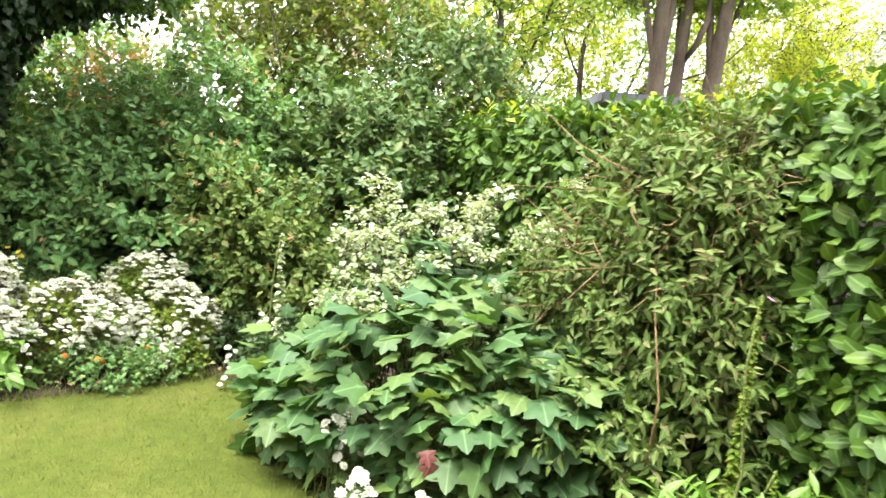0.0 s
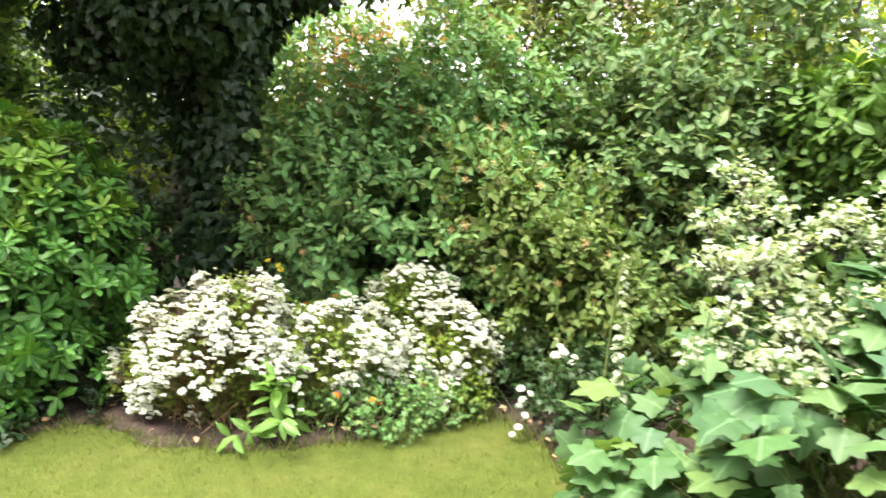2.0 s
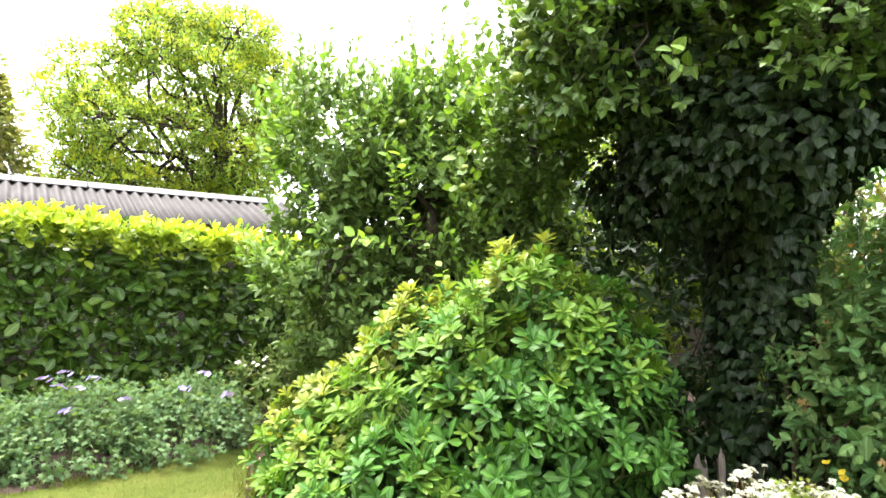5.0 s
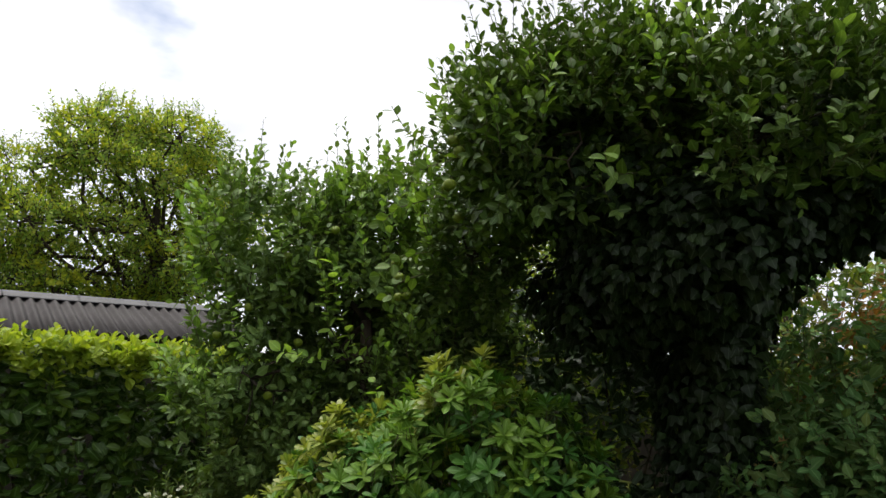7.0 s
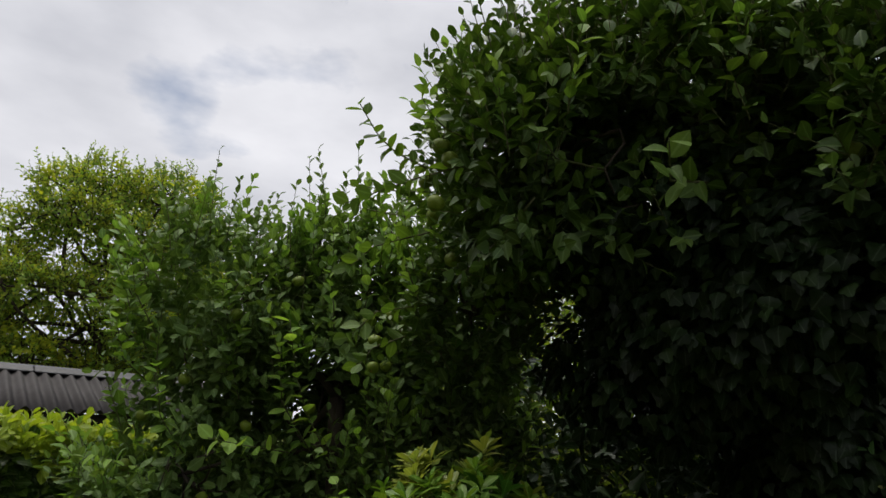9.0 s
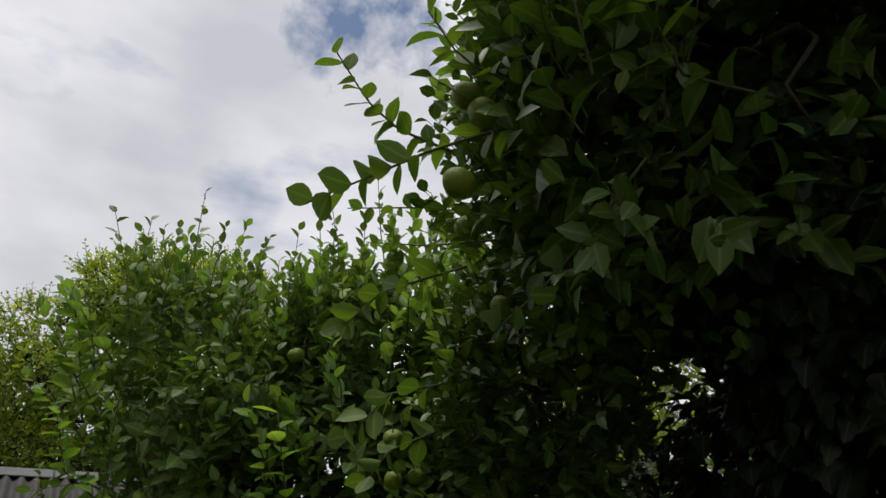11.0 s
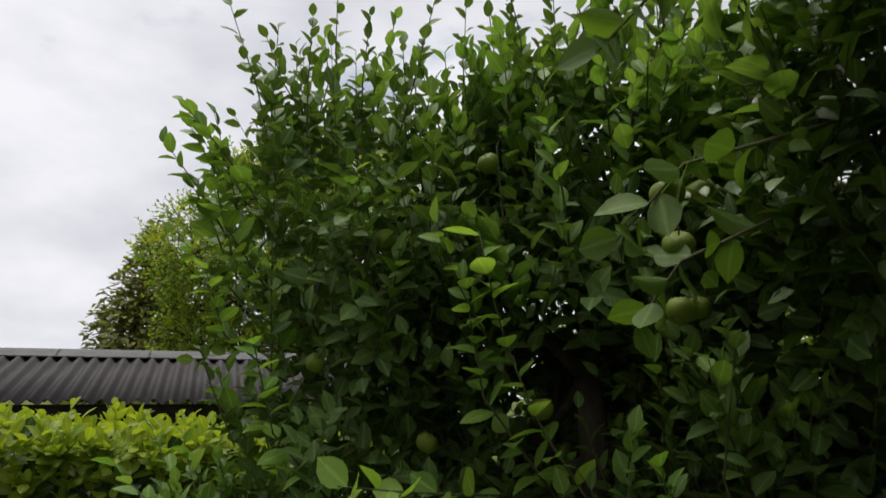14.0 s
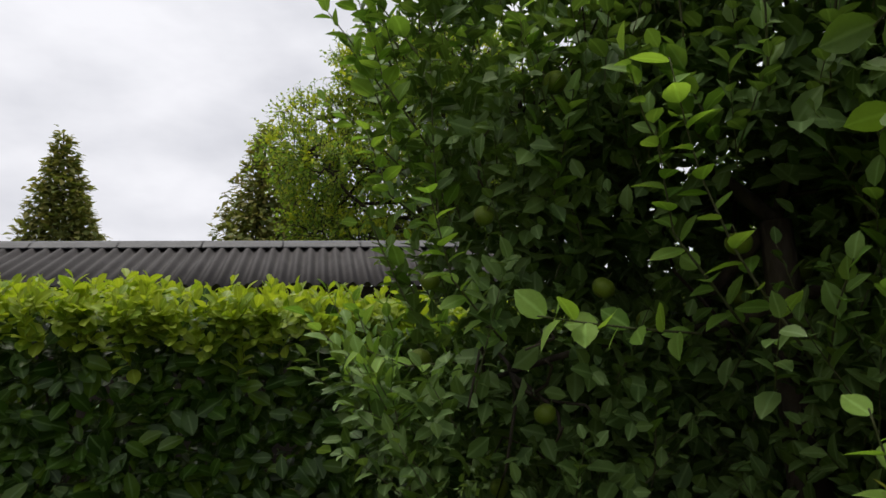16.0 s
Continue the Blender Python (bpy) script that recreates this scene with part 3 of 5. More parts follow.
def hedge(name, label, line, height, depth, density, side, leaf=0.125, new_top=1.0, wave=0.05, shape=LAUREL, mat=None, fall=0.0, over=0.35):
    """A clipped laurel hedge along a line of (x, y), its front face on that line; side: +1 when the bulk lies to the line's left."""
    p = np.array(line, float)
    seg = np.diff(p, axis=0)
    run = np.linalg.norm(seg, axis=1)
    at = thing(name, label, "hedge", (*p.mean(0), 0))
    total = run.sum()

    def spots(count):
        u = RNG.random(count) * total
        k = np.clip(np.searchsorted(np.cumsum(run), u), 0, len(run) - 1)
        s = (u - np.concatenate([[0], np.cumsum(run)[:-1]])[k]) / run[k]
        d = seg[k] / run[k][:, None]
        return p[k] + seg[k] * s[:, None], np.stack([-d[:, 1], d[:, 0]], 1) * side

    leaves, twigs, fresh, wood = Geo(), Geo(), Geo(), Geo()
    for depth_at, share, tilt in ((0.0, 0.75, 0.45), (0.10, 0.9, 0.4), (0.24, 1.0, 0.3), (0.45, 0.8, 0.2), (depth, 0.4, 0.3)):
        n = int(total * height * density * share / 4)
        q, inn = spots(n)
        z = RNG.random(n) ** 0.9 * height
        b = np.column_stack([q + inn * depth_at, z])
        b[:, :2] += inn * (wave * lumps(b, 0.6) + RNG.uniform(0, 0.07, n) + 0.10 * np.maximum(0, z / height - 0.86) / 0.14 * (1 if depth_at < 0.2 else 0))[:, None]
        b[:, 2] *= 1 - fall * np.clip(b[:, 1] - 1.0, 0, 4)
        out = np.column_stack([-inn if depth_at < depth else inn, np.full(n, tilt)])
        shoots(leaves, twigs, shape, b - unit(out) * 0.05, out + RNG.normal(0, 0.45, (n, 3)), 0.12, 4, leaf, 60, 0.25, droop=0.12)
    n = int(total * height * density * over)
    q, inn = spots(n)
    b = np.column_stack([q, RNG.random(n) * height * 0.97])
    b[:, :2] += inn * (wave * lumps(b, 0.6) + RNG.uniform(-0.06, 0.06, n) + 0.10 * np.maximum(0, b[:, 2] / height - 0.86) / 0.14)[:, None]
    b[:, 2] *= 1 - fall * np.clip(b[:, 1] - 1.0, 0, 4)
    side_way = np.column_stack([inn[:, 1], -inn[:, 0], np.zeros(n)]) * RNG.normal(0, 0.8, (n, 1))
    face = np.column_stack([-inn, np.full(n, 0.7)])
    place(leaves, shape, b, side_way + face * 0.45 + np.column_stack([np.zeros((n, 2)), RNG.normal(-0.25, 0.5, n)]), face + RNG.normal(0, 0.25, (n, 3)), leaf * RNG.uniform(0.7, 1.15, n))
    n = int(total * depth * density * 0.28)
    q, inn = spots(n)
    b = np.column_stack([q + inn * RNG.uniform(0.0, depth, (n, 1)), np.full(n, height - 0.06) + RNG.normal(0, 0.04, n)])
    b[:, 2] += 0.05 * lumps(b, 0.35)
    b[:, 2] *= 1 - fall * np.clip(b[:, 1] - 1.0, 0, 4)
    up = np.column_stack([RNG.normal(0, 0.35, (n, 2)), np.ones(n)])
    split = RNG.random(n) < new_top
    shoots(fresh, twigs, LAUREL, b[split], up[split], 0.14, 7, leaf * 0.95, 52, 0.15)
    shoots(leaves, twigs, shape, b[~split], up[~split], 0.1, 5, leaf, 65, 0.2)
    if new_top > 0.3:
        n = int(total * density * 0.15)
        q, inn = spots(n)
        b = np.column_stack([q, height - np.abs(RNG.normal(0, 0.11, n)) - 0.02])
        b[:, 2] *= 1 - fall * np.clip(b[:, 1] - 1.0, 0, 4)
        out = np.column_stack([-inn, np.full(n, 0.9)])
        shoots(fresh, twigs, LAUREL, b, out + RNG.normal(0, 0.3, (n, 3)), 0.13, 6, leaf * 0.95, 50, 0.2)
    for i in range(int(total / 0.45)):
        q, inn = spots(1)
        foot = np.array((*(q[0] + inn[0] * depth * 0.5), 0.0))
        for _ in range(3):
            wood = Geo()
            tube(wood, wander(foot, foot + np.array((RNG.normal(0, 0.15), RNG.normal(0, 0.15), height * 0.85)), 6), (0.022, 0.006), 5)
            part("stem", wood, M_BARK, at)
    part("foliage", leaves, mat or M_LAUREL, at, kind="stuff")
    part("new_growth", fresh, M_LAUREL_NEW, at, "bright yellow-green young leaves", kind="stuff")
    part("twig_mass", twigs, M_TWIG, at, kind="stuff")
    return at


hedge("laurel_hedge", "tall clipped laurel hedge topped with yellow-green new growth before the shed",
      [(-7.42, -0.6), (-7.42, 0.6), (-7.45, 2.0), (-7.5, 4.3)], 1.66, 1.1, 350, 1, 0.132, fall=0.028)
hedge("laurel_hedge", "broad glossy laurel hedge at the side of the flower bed",
      [(1.85, 0.4), (1.72, 1.0), (1.45, 2.1), (1.12, 3.2), (0.35, 4.85), (0.0, 5.6)], 1.83, 0.9, 620, -1, 0.094, 0.12, 0.1, BROAD, M_LAUREL_LIGHT, over=1.0)

# ---- shrubs and trees ----


def bush(name, label, category, at, blobs, count, shape, size, material, per=5, length=0.14, up=0.4, spread=55, inner=0.7, fill=0.35, low=0.02,
         twig=M_TWIG, droop=0.08, gap=0.3, first=0.2, rough=0.12, stem_count=7, wood=M_BARK, stem=0.015, jitter=0.4, lump=0.5):
    """A shrub: stems from the ground and leafy shoots over rounded masses, with some deeper inside."""
    ob = thing(name, label, category, at)
    leaves, twigs = Geo(), Geo()
    p, n = crown_points(blobs, count, inner, low, rough, lump)
    ok = clear_of_path(p, gap) & ((lumps(p, 0.17) > -0.3) | (count < 800))
    p, n = p[ok], n[ok]
    shoots(leaves, twigs, shape, p, outward(n, up, jitter), length, per, size, spread, first, droop=droop)
    if fill:
        p, n = crown_points(blobs, int(count * fill), inner * 0.55, low, rough)
        ok = clear_of_path(p, gap)
        shoots(leaves, None, SIMPLE if shape is OVATE or shape is LANCE else shape, p[ok], outward(n[ok], up, 0.8), length, max(3, per - 2), size * 1.3, 70, first)
    foot = np.array(at, float)
    for i in range(stem_count):
        c, r = blobs[RNG.integers(len(blobs))]
        end = np.array(c) + RNG.normal(0, 0.3, 3) * np.array(r)
        end[2] = max(end[2], 0.15)
        limb = Geo()
        tube(limb, wander(foot + RNG.normal(0, 0.05, 3) * (1, 1, 0), end, 8, 0.15), (stem, stem * 0.3), 5)
        part("stem", limb, wood, ob)
    part("foliage", leaves, material, ob, kind="stuff")
    part("twig_mass", twigs, twig, ob, kind="stuff")
    return ob, blobs


def extra(ob, name, blobs, count, shape, size, material, label="", per=5, length=0.12, up=0.5, spread=55, where=None, inner=0.9, low=0.05, gap=0.3, first=0.2, kind="stuff", jitter=0.35):
    """More leaves or flowers of another look on the same plant."""
    g = Geo()
    p, n = crown_points(blobs, count, inner, low)
    ok = clear_of_path(p, gap)
    if where is not None:
        ok &= where(p)
    shoots(g, None, shape, p[ok], outward(n[ok], up, jitter), length, per, size, spread, first)
    return part(name, g, material, ob, label, kind=kind)


# Mexican orange, its sunlit left and top put into golden and lighter leaf colours
CHOISYA = [((-4.4, 3.5, 0.55), (0.8, 0.66, 0.7)), ((-4.15, 3.7, 1.05), (0.52, 0.45, 0.5)), ((-4.72, 3.4, 0.85), (0.4, 0.4, 0.42)), ((-5.05, 3.1, 0.38), (0.48, 0.42, 0.42)), ((-3.82, 3.8, 0.75), (0.4, 0.35, 0.5)),
           ((-4.15, 2.98, 0.28), (0.34, 0.3, 0.3)), ((-3.85, 3.5, 0.45), (0.33, 0.3, 0.42)), ((-4.75, 2.85, 0.22), (0.42, 0.38, 0.3)), ((-5.2, 2.82, 0.2), (0.35, 0.3, 0.28)), ((-4.4, 2.78, 0.15), (0.3, 0.25, 0.24)), ((-3.75, 3.25, 0.12), (0.22, 0.2, 0.2))]


def mexican_orange():
    ob = thing("mexican_orange_bush", "rounded evergreen bush with glossy finger-like leaves, its sunlit side coloured lighter and golden", "bush", (-4.4, 3.5, 0))
    green, light, gold, twigs = Geo(), Geo(), Geo(), Geo()
    p, n = crown_points(CHOISYA, 1450, 0.84, 0.03, 0.42, 0.17)
    ok = clear_of_path(p, 0.45)
    p, n = p[ok], n[ok]
    axis = outward(n, 0.75, 0.25)
    stems(twigs, p - axis * 0.16, p, RNG.normal(0, 0.03, p.shape), 0.004)
    # sunlight put into the leaf colour: golden to the left and top
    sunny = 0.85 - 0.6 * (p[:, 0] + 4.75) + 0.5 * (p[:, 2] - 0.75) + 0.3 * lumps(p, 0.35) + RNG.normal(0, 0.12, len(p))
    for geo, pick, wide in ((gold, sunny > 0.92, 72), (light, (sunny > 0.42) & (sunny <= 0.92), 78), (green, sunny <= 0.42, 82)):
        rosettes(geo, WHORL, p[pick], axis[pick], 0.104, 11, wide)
    p, n = crown_points(CHOISYA, 900, 0.5, 0.03, 0.2)
    ok = clear_of_path(p, 0.45)
    rosettes(green, OBOVATE, p[ok], outward(n[ok], 0.4, 0.7), 0.12, 7, 85)
    for _ in range(11):
        c, r = CHOISYA[RNG.integers(len(CHOISYA))]
        end = np.array(c) + RNG.normal(0, 0.3, 3) * np.array(r)
        end[2] = max(end[2], 0.15)
        limb = Geo()
        tube(limb, wander(np.array((-4.4, 3.5, 0)) + RNG.normal(0, 0.05, 3) * (1, 1, 0), end, 8, 0.15), (0.015, 0.005), 5)
        part("stem", limb, M_BARK, ob)
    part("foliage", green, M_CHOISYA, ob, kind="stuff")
    part("light_foliage", light, M_CHOISYA_MID, ob, "light green whorls, sunlight put into their colour", kind="stuff")
    part("young_foliage", gold, M_CHOISYA_GOLD, ob, "golden yellow young leaves, sunlight added to their colour", kind="stuff")
    part("twig_mass", twigs, M_TWIG, ob, kind="stuff")


mexican_orange()

# apple tree beyond it
APPLE_B = [((-5.85, 3.95, 2.0), (0.58, 0.52, 0.85)), ((-6.2, 3.35, 2.35), (0.5, 0.45, 0.5)), ((-6.05, 3.25, 1.45), (0.45, 0.42, 0.6)), ((-5.8, 4.15, 2.55), (0.5, 0.45, 0.4)),
           ((-6.3, 3.6, 0.9), (0.5, 0.5, 0.5)), ((-5.3, 4.4, 1.8), (0.42, 0.42, 0.6)), ((-5.45, 4.3, 1.2), (0.5, 0.45, 0.55)), ((-6.0, 4.35, 1.4), (0.5, 0.4, 0.7))]


def open_round(p, spots):
    """True where a shoot leaves the fruit in sight from the lawn."""
    keep = np.ones(len(p), bool)
    for s in spots:
        s = np.array(s)
        d = unit(np.array((-3.7, 2.6, 1.8)) - s)
        for k in (0.0, 0.15, 0.3, 0.45, 0.6):
            keep &= np.linalg.norm(p - (s + d * k), axis=1) > 0.13 + 0.06 * (k > 0)
    return keep


SPRAY_B = [([(-5.3, 3.75, 1.55), (-5.33, 3.6, 1.78), (-5.36, 3.52, 2.0), (-5.36, 3.46, 2.26)], 20, 0.085), ([(-5.45, 3.7, 1.6), (-5.44, 3.5, 1.85), (-5.42, 3.45, 2.1)], 16, 0.085),
           ([(-5.5, 3.6, 1.6), (-5.45, 3.4, 1.62), (-5.4, 3.25, 1.64), (-5.36, 3.12, 1.66)], 14, 0.085), ([(-5.9, 3.2, 1.55), (-5.82, 3.02, 1.75), (-5.78, 2.95, 2.0)], 18, 0.085),
           ([(-6.0, 3.15, 1.5), (-5.9, 2.9, 1.5), (-5.85, 2.76, 1.56)], 12, 0.08), ([(-5.0, 3.75, 1.2), (-4.98, 3.65, 1.35), (-4.98, 3.6, 1.5)], 9, 0.08),
           ([(-5.8, 3.45, 2.1), (-5.7, 3.28, 2.28), (-5.68, 3.2, 2.5)], 16, 0.08), ([(-6.3, 3.1, 1.9), (-6.2, 2.88, 2.05), (-6.2, 2.8, 2.28)], 18, 0.08), ([(-6.1, 3.0, 2.2), (-6.05, 2.85, 2.4), (-6.05, 2.8, 2.6)], 16, 0.08)]


def apple_tree(name, label, foot, head, blobs, count, upright, fruit, trunk_r=0.06, gap=0.35, size=0.064, mat=None, heart=0.9, fresh=1.3, under=0.0, airy=True):
    ob = thing(name, label, "tree", (*foot[:2], 0))
    wood, leaves, twigs = Geo(), Geo(), Geo()
    trunk = wander((*foot[:2], -0.05), head, 10, 0.008)
    tube(wood, trunk, (trunk_r * 1.25, trunk_r, trunk_r * 0.7), 10)
    part("trunk", wood, M_BARK, ob)
    for c, r in blobs:
        start = trunk[RNG.integers(8, 10)]
        limbs = Geo()
        tube(limbs, wander(start, c, 8, 0.06, 0.05), (trunk_r * 0.38, trunk_r * 0.16), 6)
        part("limb", limbs, M_BARK, ob)
        limbs = Geo()
        for _ in range(7):
            d = unit(RNG.normal(0, 1, 3) + (0, 0, 0.4))
            end = np.array(c) + d * np.array(r) * 0.9
            if clear_of_path(end[None], gap)[0]:
                tube(limbs, wander(c, end, 6, 0.15, 0.03), (trunk_r * 0.14, 0.003), 5)
        if limbs.n:
            part("branch", limbs, M_BARK, ob)
    p, n = crown_points(blobs, count, 0.72, 0.4, 0.35, 0.28)
    hollow = (p[:, 2] < under) & (p[:, 0] > -4.1)
    ok = clear_of_path(p, gap) & open_round(p, fruit) & ~hollow & (lumps(p, 0.15) > (-0.3 + 0.35 * np.clip(p[:, 2] - 1.9, 0, 1) if airy else -0.5))
    near = np.linalg.norm(p - np.array((-3.65, 2.8, 2.0)), axis=1) < 1.45
    shoots(leaves, twigs, OVATE_FINE, p[ok & near], outward(n[ok & near], 1.2, 0.4), 0.26, 7, size, 60, 0.1, up_mix=0.6)
    ok &= ~near
    shoots(leaves, twigs, OVATE_MID, p[ok], outward(n[ok], 1.4, 0.4), 0.26, 8, size, 58, 0.1, up_mix=0.6)
    p, n = crown_points(blobs, int(count * heart), 0.35, 0.4)
    ok = clear_of_path(p, gap) & open_round(p, fruit) & ((lumps(p, 0.2) > 0.0) | (p[:, 2] < 2.35) | (not airy)) & ~((p[:, 2] < under) & (p[:, 0] > -4.1))
    shoots(leaves, None, OVATE, p[ok], outward(n[ok], 0.8, 0.8), 0.18, 6, size * 1.1, 65, 0.15)
    # upright young shoots above the crown
    p, n = crown_points(blobs, upright * 4, 0.93, 1.2, 0.1)
    ok = clear_of_path(p, gap + 0.15) & (n[:, 2] > 0.25) & open_round(p, fruit)
    p, n = p[ok][:upright], n[ok][:upright]
    shoots(leaves, twigs, OVATE_MID, p, n * 0.35 + np.array((0, 0, 1.0)) + RNG.normal(0, 0.18, p.shape), 0.5, 14, min(size, 0.078), 55, 0.05, radius=0.004)
    # young shoots over the crown, skylight included in their lighter leaf colour
    young = Geo()
    p, n = crown_points(blobs, upright * 10, 1.0, 0.9, 0.2)
    ok = clear_of_path(p, gap + 0.25) & open_round(p, fruit) & (n[:, 2] > -0.5)
    p, n = p[ok][:int(upright * fresh)], n[ok][:int(upright * fresh)]
    shoots(young, twigs, OVATE_MID, p, n * 0.5 + np.array((0, 0, 1.0)) + RNG.normal(0, 0.2, p.shape), 0.32, 11, min(size * 1.2, 0.1), 50, 0.05, radius=0.004)
    part("young_foliage", young, M_APPLE_SHOOT_LIT, ob, "light green young shoots, skylight put into their colour", kind="stuff")
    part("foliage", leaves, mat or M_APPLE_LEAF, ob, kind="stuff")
    part("twig_mass", twigs, M_TWIG, ob, kind="stuff")
    return ob


def apple_mesh():
    g, rings, k = Geo(), 12, 16
    v = []
    for i in range(rings + 1):
        a = math.pi * i / rings
        r = math.sin(a) * (1 + 0.06 * math.cos(a)) + 1e-4
        z = math.cos(a) * 0.9
        if a < 0.55:
            z -= 0.24 * (1 - a / 0.55) ** 1.5
        if a > 2.7:
            z += 0.16 * ((a - 2.7) / 0.44) ** 1.5
        for j in range(k):
            q = 2 * math.pi * j / k
            w = 1 + 0.03 * math.cos(5 * q) * math.sin(a)
            v.append((r * w * math.cos(q), r * w * math.sin(q), z))
    t = []
    for i in range(rings):
        for j in range(k):
            a, b, c, d = i * k + j, i * k + (j + 1) % k, (i + 1) * k + (j + 1) % k, (i + 1) * k + j
            t += [(a, d, c), (a, c, b)]
    return shared("apple", g.add(v, t), M_APPLE)


APPLE, g = apple_mesh(), Geo()
tube(g, [(0, 0, 0.6), (0.05, 0, 1.0), (0.18, 0.05, 1.5)], (0.06, 0.05), 5)
STALK = shared("stalk", g, M_TWIG)
g = Geo()
for i in range(6):
    q = i * math.pi / 3
    place(g, LANCE, np.array([(0, 0, -0.8)]), np.array([(math.cos(q), math.sin(q), -0.35)]), (0, 0, -1), 0.3)
CALYX = shared("calyx", g, M_DRY)


def apples(tree, spots, radius=0.035):
    for x, y, z in spots:
        m = pose(x, y, z, RNG.uniform(-35, 35), RNG.uniform(-35, 35), RNG.uniform(0, 360)) @ Matrix.Scale(radius * RNG.uniform(0.85, 1.08), 4)
        a = piece("apple", APPLE, tree, m, "unripe green apple")
        for nm, data in (("stalk", STALK), ("calyx", CALYX)):
            s = new(nm, data)
            s.parent = a
    return tree


FRUIT_B = [(-5.36, 3.62, 1.82), (-5.64, 4.0, 1.76), (-5.84, 3.95, 1.68), (-5.75, 3.45, 1.72), (-6.55, 3.15, 2.95), (-6.4, 3.6, 2.75), (-5.78, 3.6, 1.62), (-6.2, 2.98, 1.49),
           (-6.4, 3.3, 0.98), (-6.42, 3.25, 0.9), (-5.95, 3.15, 1.95), (-5.7, 3.3, 2.3), (-6.3, 3.05, 2.2), (-5.5, 3.55, 2.5), (-6.1, 3.0, 1.75), (-5.85, 3.3, 1.35)]
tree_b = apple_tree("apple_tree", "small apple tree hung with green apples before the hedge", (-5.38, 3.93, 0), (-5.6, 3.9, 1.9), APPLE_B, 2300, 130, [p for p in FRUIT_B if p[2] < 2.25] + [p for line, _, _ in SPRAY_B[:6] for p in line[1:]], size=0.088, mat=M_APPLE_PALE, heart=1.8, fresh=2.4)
apples(tree_b, FRUIT_B)

# the ivy-grown old apple tree that overhangs the bush
APPLE_A = [((-3.7, 4.45, 2.7), (0.8, 0.8, 0.55)), ((-2.95, 4.75, 2.6), (0.75, 0.65, 0.45)), ((-4.15, 3.92, 2.78), (0.36, 0.36, 0.42)), ((-3.6, 4.1, 2.95), (0.6, 0.5, 0.28)),
           ((-4.68, 4.1, 2.3), (0.3, 0.3, 0.36)), ((-3.75, 3.75, 2.7), (0.5, 0.35, 0.4)), ((-2.45, 5.0, 2.65), (0.45, 0.4, 0.4)), ((-2.85, 4.2, 2.65), (0.55, 0.45, 0.42))]
FRUIT_A = [(-3.88, 3.27, 2.47), (-3.89, 3.33, 2.65), (-3.93, 3.32, 2.71), (-4.39, 3.75, 2.46), (-4.8, 3.6, 2.21), (-5.0, 3.85, 2.3), (-4.89, 3.69, 2.14), (-4.95, 3.73, 2.02),
           (-5.1, 3.9, 2.05), (-4.2, 3.5, 2.56), (-4.41, 3.6, 2.79), (-3.3, 3.95, 2.75), (-2.9, 4.1, 2.6)]
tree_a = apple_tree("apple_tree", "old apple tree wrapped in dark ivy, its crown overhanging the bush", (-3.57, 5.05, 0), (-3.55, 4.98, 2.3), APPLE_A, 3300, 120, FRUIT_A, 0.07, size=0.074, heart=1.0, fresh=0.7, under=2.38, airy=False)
apples(tree_a, FRUIT_A)


def ivy_on_tree():
    g, tw = Geo(), Geo()
    m = 4500
    z = 2.3 * RNG.random(m) ** 0.75
    q = RNG.uniform(0, 6.28, m)
    r = 0.13 + 0.05 * np.sin(3 * q + 2 * z) + 0.12 * RNG.random(m) + 0.3 * np.clip(z - 1.7, 0, 1)
    r *= np.clip(0.7 + 0.4 * z, 0, 1)
    p = np.column_stack([-3.55 + np.cos(q) * r * 1.2, 5.02 + np.sin(q) * r, z])
    n = np.column_stack([np.cos(q), np.sin(q), np.zeros(m)])
    place(g, IVY, p, np.column_stack([n[:, :2] * 0.3, -np.ones(m)]) + RNG.normal(0, 0.35, (m, 3)), n + np.array((0, 0, 0.5)) + RNG.normal(0, 0.3, (m, 3)), RNG.uniform(0.05, 0.1, m))
    # extra ivy fills the hollow, its near-black colour carrying the shade there
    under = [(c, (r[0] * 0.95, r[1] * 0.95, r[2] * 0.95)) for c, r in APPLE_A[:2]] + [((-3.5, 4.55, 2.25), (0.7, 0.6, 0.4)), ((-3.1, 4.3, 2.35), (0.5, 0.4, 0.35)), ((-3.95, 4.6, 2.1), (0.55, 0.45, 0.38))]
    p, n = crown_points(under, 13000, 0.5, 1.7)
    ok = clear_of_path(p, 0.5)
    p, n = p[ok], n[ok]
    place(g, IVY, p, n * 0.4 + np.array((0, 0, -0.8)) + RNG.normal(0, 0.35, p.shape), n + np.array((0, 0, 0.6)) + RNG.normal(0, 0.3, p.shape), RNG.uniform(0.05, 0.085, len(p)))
    part("ivy", g, M_IVY, tree_a, "dark green ivy leaves, shade under the crown put into their colour", kind="stuff")


ivy_on_tree()

# ---- the shrub border at the back ----
BACK = [((-2.35, 5.2, 0.65), (0.7, 0.6, 0.75)), ((-1.75, 5.3, 0.7), (0.6, 0.55, 0.75)), ((-2.05, 5.75, 1.35), (0.85, 0.6, 0.75)), ((-2.92, 5.3, 1.1), (0.45, 0.42, 0.65)), ((-2.8, 5.0, 0.75), (0.42, 0.35, 0.5))]
ob, _ = bush("honeysuckle", "sprawling honeysuckle with orange-yellow flowers and seed heads", "shrub", (-1.9, 5.5, 0), BACK, 2700, OVATE_MID, 0.088, M_HONEY, 7, 0.24, 0.5, 66, 0.68, 0.5, stem_count=14, rough=0.42, lump=0.3, jitter=0.45)
p, n = crown_points(BACK, 60, 0.98, 0.4, 0.3)
